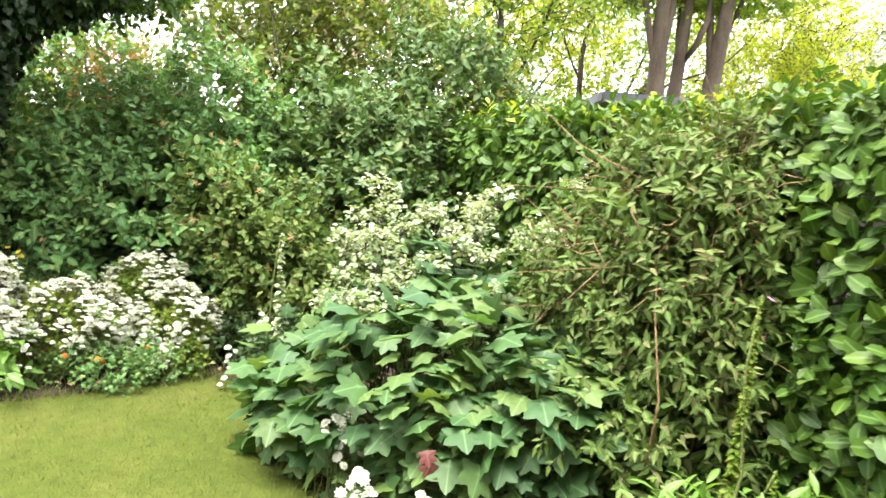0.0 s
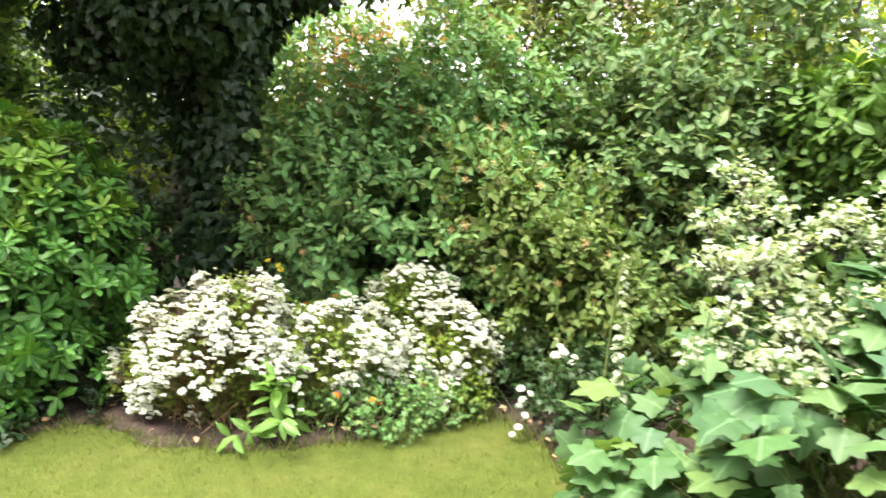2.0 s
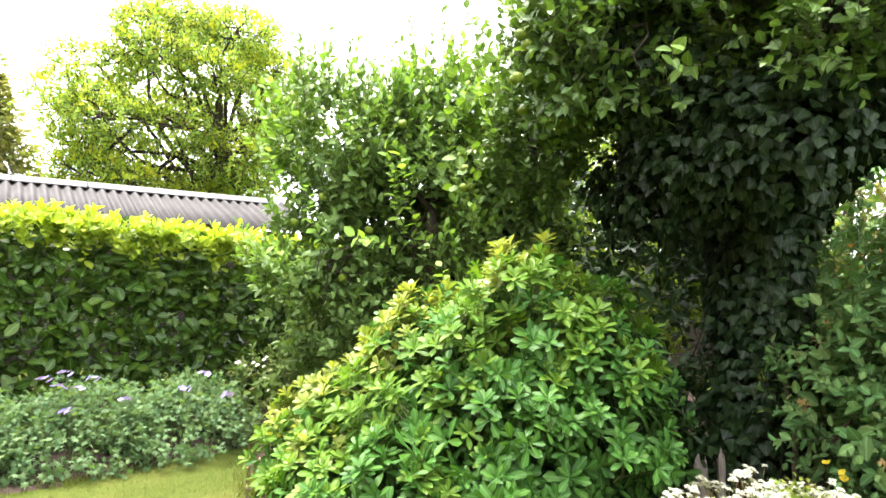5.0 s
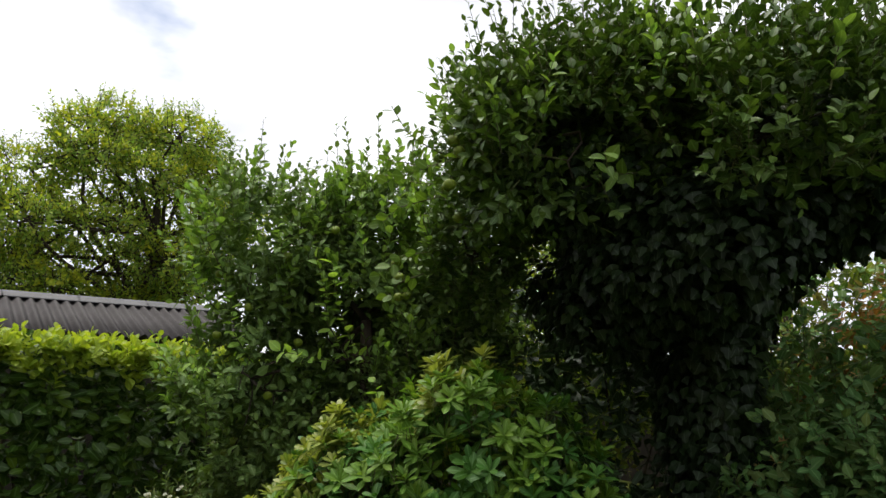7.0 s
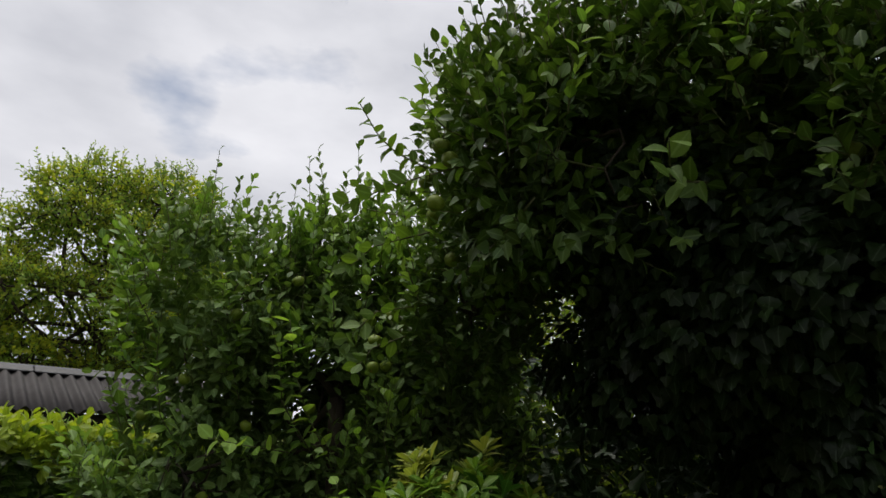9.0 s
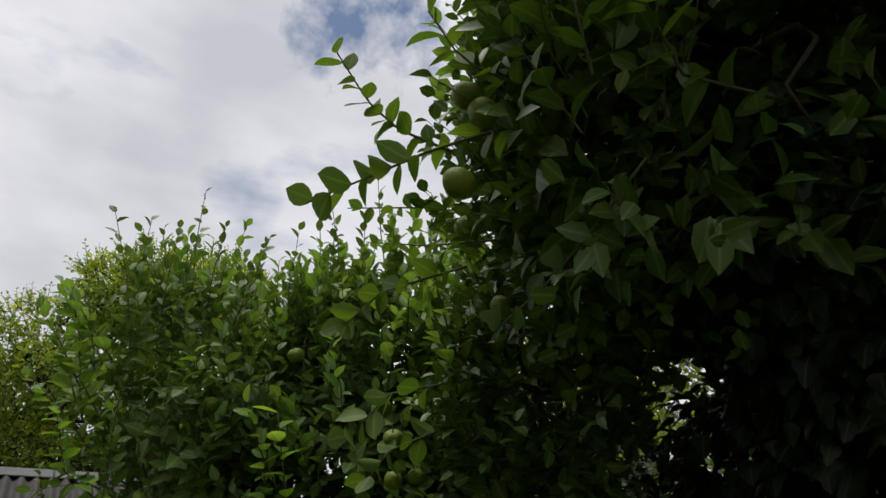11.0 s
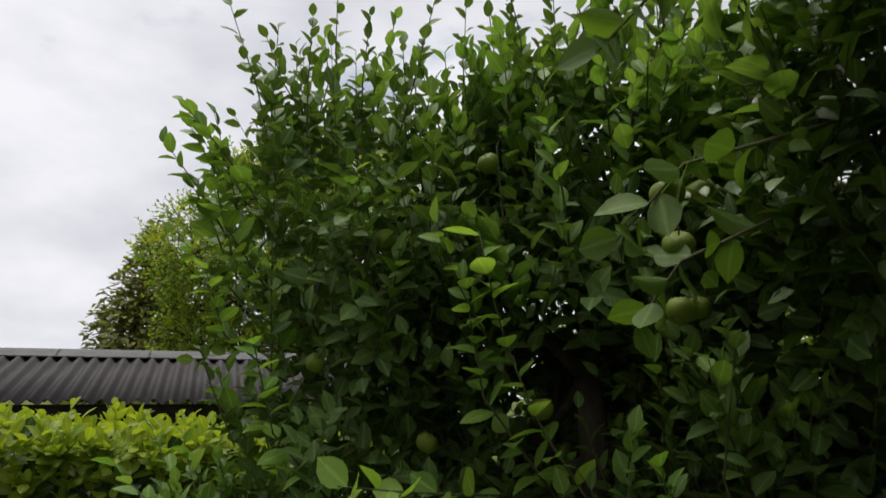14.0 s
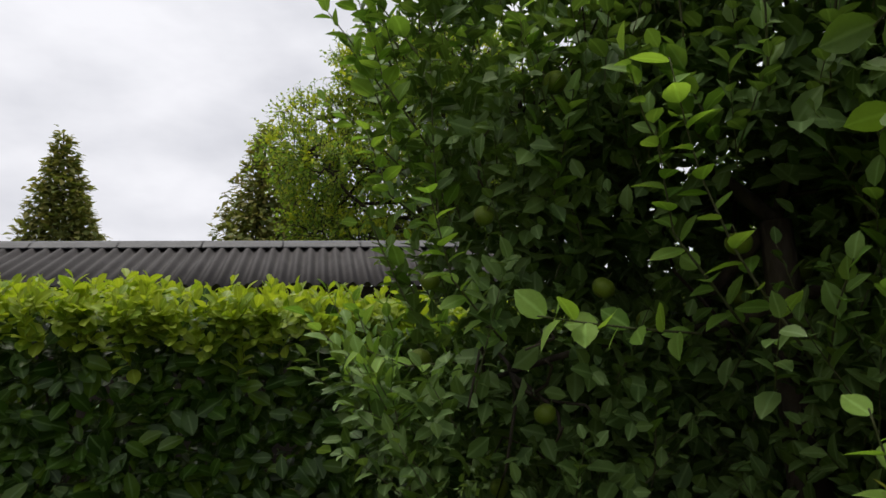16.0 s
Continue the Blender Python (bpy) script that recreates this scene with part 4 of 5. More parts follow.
g = Geo()
rosettes(g, LANCE, p + n * 0.12, n + (0, 0, 0.3), 0.042, 11, 75)
part("flower_mass", g, M_AMBER, ob, "orange-yellow flower clusters", kind="stuff")
FINE = [((-1.2, 4.95, 0.55), (0.5, 0.4, 0.6)), ((-1.5, 4.9, 0.85), (0.35, 0.3, 0.4)), ((-0.85, 4.75, 0.35), (0.35, 0.3, 0.4))]
ob, _ = bush("fuchsia", "loose shrub with small light yellow-green leaves and arching stems", "shrub", (-1.2, 5.0, 0), FINE, 1300, OVATE, 0.07, M_FUCHSIA, 8, 0.24, 0.6, 62, 0.65, 0.5, stem_count=12, rough=0.4, lump=0.25, jitter=0.5, wood=M_BROWN_STEM, stem=0.007)
p, n = crown_points(FINE, 26, 1.0, 0.4, 0.3)
g = Geo()
rosettes(g, LANCE, p + n * 0.1, n + (0, 0, 0.3), 0.036, 11, 75)
part("flower_mass", g, M_AMBER, ob, "amber flower clusters", kind="stuff")
GREY = [((-0.55, 5.6, 0.85), (0.65, 0.5, 0.95)), ((-1.0, 6.1, 1.5), (0.6, 0.5, 0.7)), ((-0.35, 5.2, 0.6), (0.5, 0.45, 0.7)), ((0.0, 6.1, 2.0), (0.55, 0.4, 0.75)), ((-0.45, 5.55, 1.5), (0.45, 0.4, 0.5))]
bush("shrub", "loose shrub with small grey-green leaves before the hedge", "shrub", (-0.7, 5.8, 0), GREY, 2000, OVATE_MID, 0.088, M_BLUE_GREEN, 8, 0.26, 0.5, 64, 0.68, 0.55, stem_count=10, rough=0.4, lump=0.28, jitter=0.45)
ROSE = [((-3.0, 6.3, 1.2), (0.75, 0.6, 0.95)), ((-1.9, 6.7, 1.9), (0.9, 0.55, 1.2)), ((-0.5, 6.9, 2.2), (1.0, 0.6, 1.0)), ((-2.0, 7.0, 2.9), (0.75, 0.6, 0.8)), ((-1.0, 7.1, 3.1), (0.8, 0.6, 0.7))]
ob, _ = bush("rambling_rose", "tall rambling shrub with faded pinkish seed heads", "shrub", (-1.8, 6.6, 0), ROSE, 3000, OVATE, 0.085, M_OLIVE, 7, 0.32, 0.6, 64, 0.58, 0.3, stem_count=14, rough=0.38, lump=0.4, jitter=0.5)
extra(ob, "seed_mass", ROSE, 520, PETAL_TUFT, 0.045, M_SEED, "faded pinkish seed heads", 9, 0.1, 0.4, 80, inner=0.98)
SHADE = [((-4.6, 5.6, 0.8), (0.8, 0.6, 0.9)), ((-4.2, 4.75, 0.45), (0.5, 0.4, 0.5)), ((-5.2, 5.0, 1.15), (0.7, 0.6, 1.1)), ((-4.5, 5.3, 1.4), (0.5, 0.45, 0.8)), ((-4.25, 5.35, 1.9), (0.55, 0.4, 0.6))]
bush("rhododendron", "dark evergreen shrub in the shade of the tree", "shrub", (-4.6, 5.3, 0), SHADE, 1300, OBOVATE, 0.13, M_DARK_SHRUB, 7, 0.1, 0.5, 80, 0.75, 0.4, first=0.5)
SHADE2 = [((-3.0, 5.9, 0.7), (0.7, 0.5, 0.8)), ((-3.6, 6.2, 1.4), (0.9, 0.5, 1.2))]
bush("shrub", "dark leafy shrub behind the ivy-grown trunk", "shrub", (-3.3, 6.1, 0), SHADE2, 1100, OVATE, 0.09, M_HONEY, 6, 0.15, 0.4, 65, 0.75, 0.4)
g = Geo()
p, n = crown_points([((-3.0, 5.75, 1.55), (0.4, 0.3, 0.4)), ((-2.75, 5.95, 1.95), (0.4, 0.3, 0.3))], 130, 0.5, 0.8)
shoots(g, None, OVATE, p, outward(n, -0.2, 0.6), 0.2, 7, 0.06, 70, 0.1, droop=0.5)
tagged(part("dead_branch", g, M_RUST, kind="stuff"), "rusty dead foliage hanging beside the ivy-grown trunk", "foliage")
LIME = [((-5.5, 5.9, 1.5), (0.75, 0.5, 0.95)), ((-4.9, 6.6, 1.9), (0.8, 0.6, 0.9)), ((-6.3, 6.6, 1.9), (1.1, 0.7, 1.3)), ((-7.2, 5.6, 1.5), (0.7, 0.6, 1.1))]
bush("shrub", "yellow-green leafy shrub showing behind the bush", "shrub", (-5.2, 6.4, 0), LIME, 2600, SIMPLE, 0.085, M_FEVERFEW, 6, 0.18, 0.4, 60, 0.75, 0.3)

# twiggy climber over the hedge
CLIMB = [((1.0, 2.72, 0.5), (0.4, 0.34, 0.6)), ((1.1, 2.78, 1.1), (0.36, 0.32, 0.55)), ((0.82, 3.0, 0.95), (0.3, 0.28, 0.42)), ((1.2, 2.85, 1.5), (0.34, 0.32, 0.22))]
clematis, _ = bush("clematis", "tangled clematis with narrow leaves and bare brown stems over the hedge", "climber", (1.0, 2.8, 0), CLIMB, 2900, LEAFLET, 0.07, M_CLEMATIS, 7, 0.18, 0.15, 68, 0.68, 0.6, rough=0.35, lump=0.25,
             droop=0.3, wood=M_BROWN_STEM, stem_count=24, stem=0.006, gap=0.5)

# plant with big lobed leaves and cream flower heads
LOBED = [((0.08, 3.05, 0.42), (0.7, 0.55, 0.5)), ((-0.45, 3.25, 0.3), (0.42, 0.4, 0.42)), ((0.52, 2.78, 0.42), (0.42, 0.36, 0.42)), ((0.24, 2.75, 0.25), (0.36, 0.3, 0.4)), ((0.1, 3.45, 0.6), (0.6, 0.4, 0.45))]


def lobed_plant():
    ob = thing("meadowsweet", "spreading plant with large maple-like leaves and fluffy cream flower heads", "plant", (0.0, 3.1, 0))
    leaves, st, fl, fs = Geo(), Geo(), Geo(), Geo()
    p, n = crown_points(LOBED, 1450, 0.72, 0.03, 0.25, 0.25)
    d = n * (1, 1, 0.2) + np.array((0, -0.25, -0.35)) + RNG.normal(0, 0.45, p.shape)
    place(leaves, PALMATE, p, d, n * 0.9 + np.array((0, 0, 0.7)) + RNG.normal(0, 0.3, p.shape), RNG.uniform(0.08, 0.2, len(p)))
    foot = np.array((0.05, 3.15, 0.0)) + RNG.normal(0, 0.18, p.shape) * (1, 1, 0)
    stems(st, foot[::3], p[::3] - (0, 0, 0.03), RNG.normal(0, 0.1, p[::3].shape), 0.003)
    k = 56
    b = np.column_stack([RNG.uniform(-0.5, 0.72, k), RNG.uniform(2.95, 3.8, k), np.full(k, 0.4)])
    top = b + np.column_stack([RNG.normal(0, 0.05, (k, 2)), 0.36 + 0.52 * np.clip((b[:, 1] - 2.95) / 0.7, 0, 1) + RNG.normal(0, 0.07, k)])
    stems(fs, b, top - (0, 0, 0.05), RNG.normal(0, 0.05, (k, 3)), 0.0042)
    for i in range(16):
        q = RNG.uniform(0, 6.28, k)
        far = RNG.uniform(0.02, 0.1, k)
        side = top + np.column_stack([np.cos(q) * far, np.sin(q) * far, RNG.normal(0, 0.02, k) - far * 0.15])
        stems(fs, top - (0, 0, 0.09), side, RNG.normal(0, 0.02, (k, 3)), 0.0018)
        for _ in range(5):
            place(fl, PETAL_TUFT, side + RNG.normal(0, 0.014, side.shape), RNG.normal(0, 1, side.shape) * (1, 1, 0.5), RNG.normal(0, 0.5, side.shape) + (0, 0, 1), RNG.uniform(0.02, 0.042, k))
    part("foliage", leaves, M_LOBED, ob, kind="stuff")
    part("leaf_stalk_mass", st, M_STEM, ob, kind="stuff")
    part("stalk_mass", fs, M_BARK, ob, "thin dark flower stalks", kind="stuff")
    part("flower_mass", fl, M_CREAM, ob, "fluffy greenish-cream flower heads", kind="stuff")


lobed_plant()

# ---- flowers of the island bed ----


def flower_head_mesh():
    g = Geo()
    for ring, (k, tilt, size) in enumerate(((9, 0.15, 1.0), (7, 0.7, 0.75), (4, 1.6, 0.5))):
        for i in range(k):
            q = 2 * math.pi * (i + 0.5 * ring) / k
            place(g, PETAL_TUFT, np.array([(0, 0, 0.12 * ring)]), np.array([(math.cos(q), math.sin(q), tilt)]), (0, 0, 1), size)
    return shared("flower", g, M_PETAL)


FLOWER = flower_head_mesh()


def feverfew(blobs, flowers, at, label, brown=0.4, more=0):
    ob = thing("feverfew", label, "flower plant", at, "feverfew in the flower bed")
    leaves, st, dry = Geo(), Geo(), Geo()
    inside = [(c, tuple(np.array(r) * 0.92)) for c, r in blobs]
    p, n = crown_points(inside, flowers * 3, 0.5, 0.03)
    shoots(leaves, None, CUT_LEAF, p, outward(n, 0.3, 0.5), 0.06, 3, 0.05, 60, 0.2)
    p, n = crown_points(blobs, flowers, 0.9, 0.1, 0.42, 0.16)
    keep = (n[:, 2] > -0.1) | (RNG.random(len(p)) < 0.25)
    k = max(12, (flowers + more) // 8)
    p, n = p[keep][:k], n[keep][:k]
    pick = np.arange(flowers + more) % len(p)
    p, n = p[pick], n[pick]
    off = RNG.normal(0, 0.034, p.shape)
    p = p + n * 0.02 + off - n * (off * n).sum(1, keepdims=True) * 0.75
    foot = np.array(at) + RNG.normal(0, 0.12, p.shape) * (1, 1, 0)
    foot[:, 2] = 0.0
    cut = int(len(p) * brown)
    stems(dry, foot[:cut], p[:cut], RNG.normal(0, 0.06, (cut, 3)) + (0, 0, 0.1), 0.003)
    stems(st, foot[cut:], p[cut:], RNG.normal(0, 0.06, (len(p) - cut, 3)) + (0, 0, 0.1), 0.003)
    part("foliage", leaves, M_FEVERFEW, ob, kind="stuff")
    part("stem_mass", st, M_STEM, ob, kind="stuff")
    part("dry_stem_mass", dry, M_BROWN_STEM, ob, "withered brown stems", kind="stuff")
    if more:
        mass = Geo()
        q, w = p[flowers:], n[flowers:] * 0.6 + np.array((0, 0, 0.8))
        for i in range(11):
            turn = 2.4 * i
            side = np.column_stack([np.full(len(q), math.cos(turn)), np.full(len(q), math.sin(turn)), np.full(len(q), 0.1 + 0.1 * i)])
            place(mass, PETAL_TUFT, q, side, unit(w), RNG.uniform(0.016, 0.024, len(q)) * (1 - 0.035 * i))
        part("flower_mass", mass, M_PETAL, ob, kind="stuff")
    for a, b in zip(p[:flowers], n[:flowers]):
        up = Vector(unit(b * 0.6 + np.array((0, 0, 0.8)) + RNG.normal(0, 0.25, 3)))
        piece("flower", FLOWER, ob, Matrix.Translation(a) @ up.to_track_quat("Z", "Y").to_matrix().to_4x4() @ Matrix.Scale(RNG.uniform(0.018, 0.029), 4))
    return ob


feverfew([((-2.82, 3.76, 0.27), (0.42, 0.32, 0.3)), ((-2.66, 3.82, 0.45), (0.26, 0.22, 0.26)), ((-3.02, 3.68, 0.2), (0.24, 0.2, 0.22))], 300, (-2.82, 3.85, 0), "bushy feverfew covered in small white double flowers, withered at its foot", 0.6, 1600)
feverfew([((-2.3, 3.98, 0.26), (0.36, 0.3, 0.28))], 230, (-2.33, 3.98, 0), "white flowering feverfew beside bright green phlox leaves", 0.15, 650)
feverfew([((-1.95, 4.45, 0.42), (0.24, 0.2, 0.25))], 200, (-1.95, 4.45, 0), "taller feverfew with white flowers against the honeysuckle", 0.1, 360)
feverfew([((-1.68, 4.28, 0.24), (0.25, 0.2, 0.24)), ((-1.55, 4.12, 0.12), (0.14, 0.12, 0.1))], 210, (-1.66, 4.28, 0), "low feverfew with white flowers spilling onto the lawn", 0.1, 460)

# ---- shed behind the hedge ----


def corrugated(geo, y0, y1, eave, ridge, wave=0.146, high=0.027, thick=0.007):
    """A wavy roof sheet between two widths, from eave (x, z) to ridge (x, z)."""
    n = int(round((y1 - y0) / wave * 10)) + 1
    ys = np.linspace(y0, y1, n)
    slope = unit(np.array((ridge[0] - eave[0], 0, ridge[1] - eave[1])))
    up = np.array((-slope[2], 0, slope[0])) * (1 if slope[0] > 0 else -1)
    h = high * np.sin(ys / wave * 2 * math.pi)
    e, r = np.array((eave[0], 0, eave[1])), np.array((ridge[0], 0, ridge[1]))
    rows = []
    for end in (e, r):
        for lift in (0.0, -thick):
            q = end[None] + up[None] * (h + lift)[:, None]
            q[:, 1] = ys
            rows.append(q)
    v = np.concatenate(rows)
    i = np.arange(n - 1)
    t = []
    for a, b in ((0, 2), (3, 1), (1, 0), (2, 3)):
        t += [np.stack([a * n + i, a * n + i + 1, b * n + i + 1], 1), np.stack([a * n + i, b * n + i + 1, b * n + i], 1)]
    geo.add(v, np.concatenate(t))


def box(bm, lo, hi, bevel=0.0):
    c, s = (np.array(lo) + hi) / 2, np.array(hi) - lo
    made = bmesh.ops.create_cube(bm, size=1, matrix=Matrix.Translation(c) @ Matrix.Diagonal((*s, 1)))
    if bevel:
        bmesh.ops.bevel(bm, geom=list({e for v in made["verts"] for e in v.link_edges}), offset=bevel, segments=2, affect="EDGES")
    return bm


def shed():
    ob = thing("shed", "long low dark shed with a corrugated fibre-cement roof", "shed", (-12.3, -1.0, 0))
    eave, ridge = (-10.7, 1.80), (-12.3, 2.31)
    y = -8.0
    while y < 4.8:
        g = Geo()
        corrugated(g, y, y + 1.022, eave, ridge)
        part("roof_sheet", g, M_ROOF, ob, smooth=True)
        g = Geo()
        corrugated(g, y, y + 1.022, (-13.9, 1.80), ridge)
        part("roof_sheet", g, M_ROOF, ob)
        y += 1.022
    g = Geo()
    for k in range(14):
        y0 = -8.05 + k * 0.93
        g2 = Geo()
        prof = [(-12.52, 2.275), (-12.4, 2.335), (-12.3, 2.365), (-12.2, 2.335), (-12.08, 2.275)]
        v = [(x, yy, z + o) for o in (0, -0.012) for yy in (y0, y0 + 0.95) for x, z in prof]
        t = []
        for o in (0, 10):
            for i in range(4):
                t += [(o + i, o + i + 1, o + 6 + i), (o + i, o + 6 + i, o + 5 + i)]
        for i in range(4):
            for e in (0, 5):
                t += [(e + i, e + i + 1, e + 11 + i), (e + i, e + 11 + i, e + 10 + i)]
        for e in (0, 4):
            t += [(e, e + 5, e + 15), (e, e + 15, e + 10)]
        g2.add(v, t)
        part("ridge_cap", g2, M_RIDGE, ob, "pale grey ridge capping", smooth=False)
    for x in (-10.92, -13.7):
        bm = box(bmesh.new(), (x - 0.05, -7.9, -0.05), (x + 0.05, 4.75, 1.72))
        part("wall", bm, M_SHED_WALL, ob)
    for y0 in (-7.9, 4.65):
        bm = box(bmesh.new(), (-13.65, y0, -0.05), (-10.97, y0 + 0.1, 1.72))
        part("wall", bm, M_SHED_WALL, ob)
    bm = box(bmesh.new(), (-10.86, -8.0, 1.68), (-10.82, 4.85, 1.775), 0.004)
    part("fascia_board", bm, M_SHED_WALL, ob)


shed()

# ---- trees beyond the garden ----


def tree(name, label, foot, head, blobs, count, leaf, material, trunk_r, per=5, length=0.5, low=0.5, bark=M_BARK, twigs_r=0.008, fill=0.3, shape=SIMPLE, inner=0.75, spread=60, rough=0.2, wobble=0.05):
    ob = thing(name, label, "tree", (*foot[:2], 0))
    wood, leaves, twigs = Geo(), Geo(), Geo()
    trunk = wander((*foot[:2], -0.1), head, 10, wobble)
    tube(wood, trunk, (trunk_r * 1.3, trunk_r, trunk_r * 0.6), 10)
    for c, r in blobs:
        start = trunk[RNG.integers(4, 10)]
        limbs = Geo()
        tube(limbs, wander(start, c, 8, 0.06, 0.1), (trunk_r * 0.5, trunk_r * 0.18), 6)
        part("limb", limbs, bark, ob)
        limbs = Geo()
        for _ in range(6):
            end = np.array(c) + unit(RNG.normal(0, 1, 3) + (0, 0, 0.4)) * np.array(r) * 0.95
            tube(limbs, wander(c, end, 6, 0.12), (trunk_r * 0.18, trunk_r * 0.05), 5)
        part("branch", limbs, bark, ob)
    p, n = crown_points(blobs, count, inner, low, rough, 1.2)
    shoots(leaves, twigs, shape, p, outward(n, 0.4, 0.6), length, per, leaf, spread, 0.1, radius=twigs_r, droop=0.15)
    if fill:
        p, n = crown_points(blobs, int(count * fill), inner * 0.5, low)
        shoots(leaves, None, shape, p, outward(n, 0.2, 0.9), length, per, leaf * 1.1, 70, 0.1)
    part("trunk", wood, bark, ob)
    part("foliage", leaves, material, ob, kind="stuff")
    part("twig_mass", twigs, M_BARK, ob, kind="stuff")
    return ob


BIG = []
for i in range(34):
    turn, rise = 2.4 * i, -0.9 + 1.9 * (i + 0.5) / 34
    out = math.sqrt(max(0.0, 1 - rise * rise)) * RNG.uniform(0.75, 1.05)
    across = 4.6 + 2.7 * out * math.sin(turn)
    BIG.append(((-17.4 + 1.3 * out * math.cos(turn), across, 4.5 + 2.35 * rise - 0.5 * max(0.0, 4.4 - across)), (0.75, RNG.uniform(0.6, 0.95), RNG.uniform(0.26, 0.42))))
ob = tree("tree", "spreading broad-leaved tree with yellow-green tips behind the shed", (-17.3, 5.5, 0), (-17.3, 5.2, 4.6), BIG, 5600, 0.125, M_FAR_LEAF, 0.14, 8, 0.4, 1.5, fill=0, rough=0.4, inner=0.6)
p, n = crown_points(BIG, 3200, 0.95, 2.5)
p = p[n[:, 2] > 0.45]
g = Geo()
shoots(g, None, SIMPLE, p, np.array((0, 0, 1.0)) + RNG.normal(0, 0.5, p.shape), 0.22, 7, 0.13, 65, 0.1)
part("young_foliage", g, M_FAR_YELLOW, ob, "yellow-green young leaves", kind="stuff")


def conifer(label, foot, height, radius, count, lean=0.0):
    ob = thing("conifer", label, "tree", (*foot, 0))
    wood, leaves = Geo(), Geo()
    tube(wood, wander((*foot, -0.1), (foot[0], foot[1] + lean, height), 8, 0.02), (0.16, 0.03), 8)
    s = 1 - np.sqrt(RNG.random(count)) * 0.98
    q = RNG.uniform(0, 6.28, count)
    r = radius * (1 - s) ** 0.85 * RNG.uniform(0.35, 1.05, count) * (1 + 0.22 * np.sin(3 * q + 9 * s)) + 0.05
    p = np.column_stack([foot[0] + np.cos(q) * r, foot[1] + np.sin(q) * r + lean * s, 0.3 + s * (height - 0.3)])
    out = np.column_stack([np.cos(q), np.sin(q), -0.45 + RNG.normal(0, 0.35, count) + 0.9 * s])
    for _ in range(3):
        place(leaves, SIMPLE, p + RNG.normal(0, 0.1, p.shape), out + RNG.normal(0, 0.35, out.shape), np.array((0, 0, 1)) + RNG.normal(0, 0.3, out.shape), RNG.uniform(0.2, 0.42, count))
    part("trunk", wood, M_BARK, ob)
    part("frond_mass", leaves, M_CONIFER, ob, kind="stuff")


conifer("slim brownish-green conifer standing beyond the shed roof", (-35.0, -8.4), 9.0, 2.3, 3600)
conifer("bushy conifer beside the broad-leaved tree", (-33.0, 0.4), 9.0, 3.0, 4200)

BACK_TREES = [
    ("tall leafy tree above the back border with sky showing through", (-2.2, 8.2), 3.4, [((-1.9, 8.2, 3.4), (1.0, 0.8, 1.0)), ((-1.0, 8.4, 3.8), (1.2, 0.8, 1.0)), ((-1.8, 8.4, 4.8), (1.2, 0.9, 0.9))], M_OLIVE),
    ("light green tree behind the laurel hedge", (0.6, 9.0), 3.4, [((0.5, 9.0, 3.6), (1.2, 0.8, 1.0)), ((1.6, 9.4, 4.6), (1.2, 0.8, 0.9)), ((-0.2, 9.2, 4.8), (1.1, 0.8, 0.8))], M_FAR_LEAF),
    ("slender tree with bare lower branches", (3.0, 15.0), 5.0, [((2.0, 14.5, 5.2), (1.6, 1.0, 1.3)), ((6.5, 14.5, 5.0), (1.5, 1.0, 1.4)), ((7.4, 14.0, 4.0), (1.2, 0.8, 0.9))], M_FAR_YELLOW),
    ("leafy tree behind the ivy-grown trunk", (-5.2, 9.5), 3.5, [((-6.2, 9.5, 3.2), (1.3, 0.9, 1.2)), ((-7.6, 9.3, 3.6), (1.3, 0.9, 1.1)), ((-5.4, 9.6, 4.8), (1.1, 0.9, 0.9)), ((-4.6, 8.6, 1.8), (1.2, 0.7, 0.9))], M_OLIVE),
    ("leafy tree beyond the apple trees", (-9.5, 8.5), 3.0, [((-9.5, 8.5, 2.8), (1.4, 1.2, 1.2)), ((-8.3, 8.0, 2.0), (1.2, 1.0, 1.2)), ((-10.8, 8.0, 2.4), (1.2, 1.0, 1.1))], M_FAR_LEAF),
]
for label, foot, head, blobs, mat in BACK_TREES:
    tree("tree", label, foot, (foot[0], foot[1], head), blobs, 1300, 0.1, mat, 0.07, 7, 0.4, 0.8, inner=0.45, fill=0.1)

# two bare trunks and the neighbours' roofs behind the laurel hedge
for x, y, r, lean in ((3.8, 12.0, 0.17, -0.25), (4.15, 12.2, 0.13, -0.05), (4.5, 12.0, 0.16, 0.2)):
    tree("tree", "tall tree with a bare grey-brown trunk behind the hedge", (x, y), (x + lean, y, 5.4),
         [((x + lean, y, 6.2), (1.4, 1.2, 0.9)), ((x + lean * 4, y + 0.5, 5.4), (1.2, 1.0, 0.8))], 900, 0.13, M_FAR_LEAF, r, 6, 0.35, 3.5, M_PALE_BARK, wobble=0.012)
for x, y, mat in ((1.5, 17.0, M_FAR_YELLOW), (5.2, 18.0, M_FAR_LEAF), (8.6, 17.0, M_FAR_YELLOW), (11.5, 15.5, M_OLIVE)):
    tree("tree", "light leafy tree in the gardens beyond", (x, y), (x, y, 4.0),
         [((x - 1.2, y, 3.6), (1.4, 1.2, 1.3)), ((x + 1.2, y, 4.2), (1.4, 1.2, 1.3)), ((x, y, 5.8), (1.5, 1.2, 1.2)), ((x, y + 0.5, 2.4), (1.6, 1.0, 0.9))], 1500, 0.15, mat, 0.11, 6, 0.45, 1.0, inner=0.5, fill=0.1)


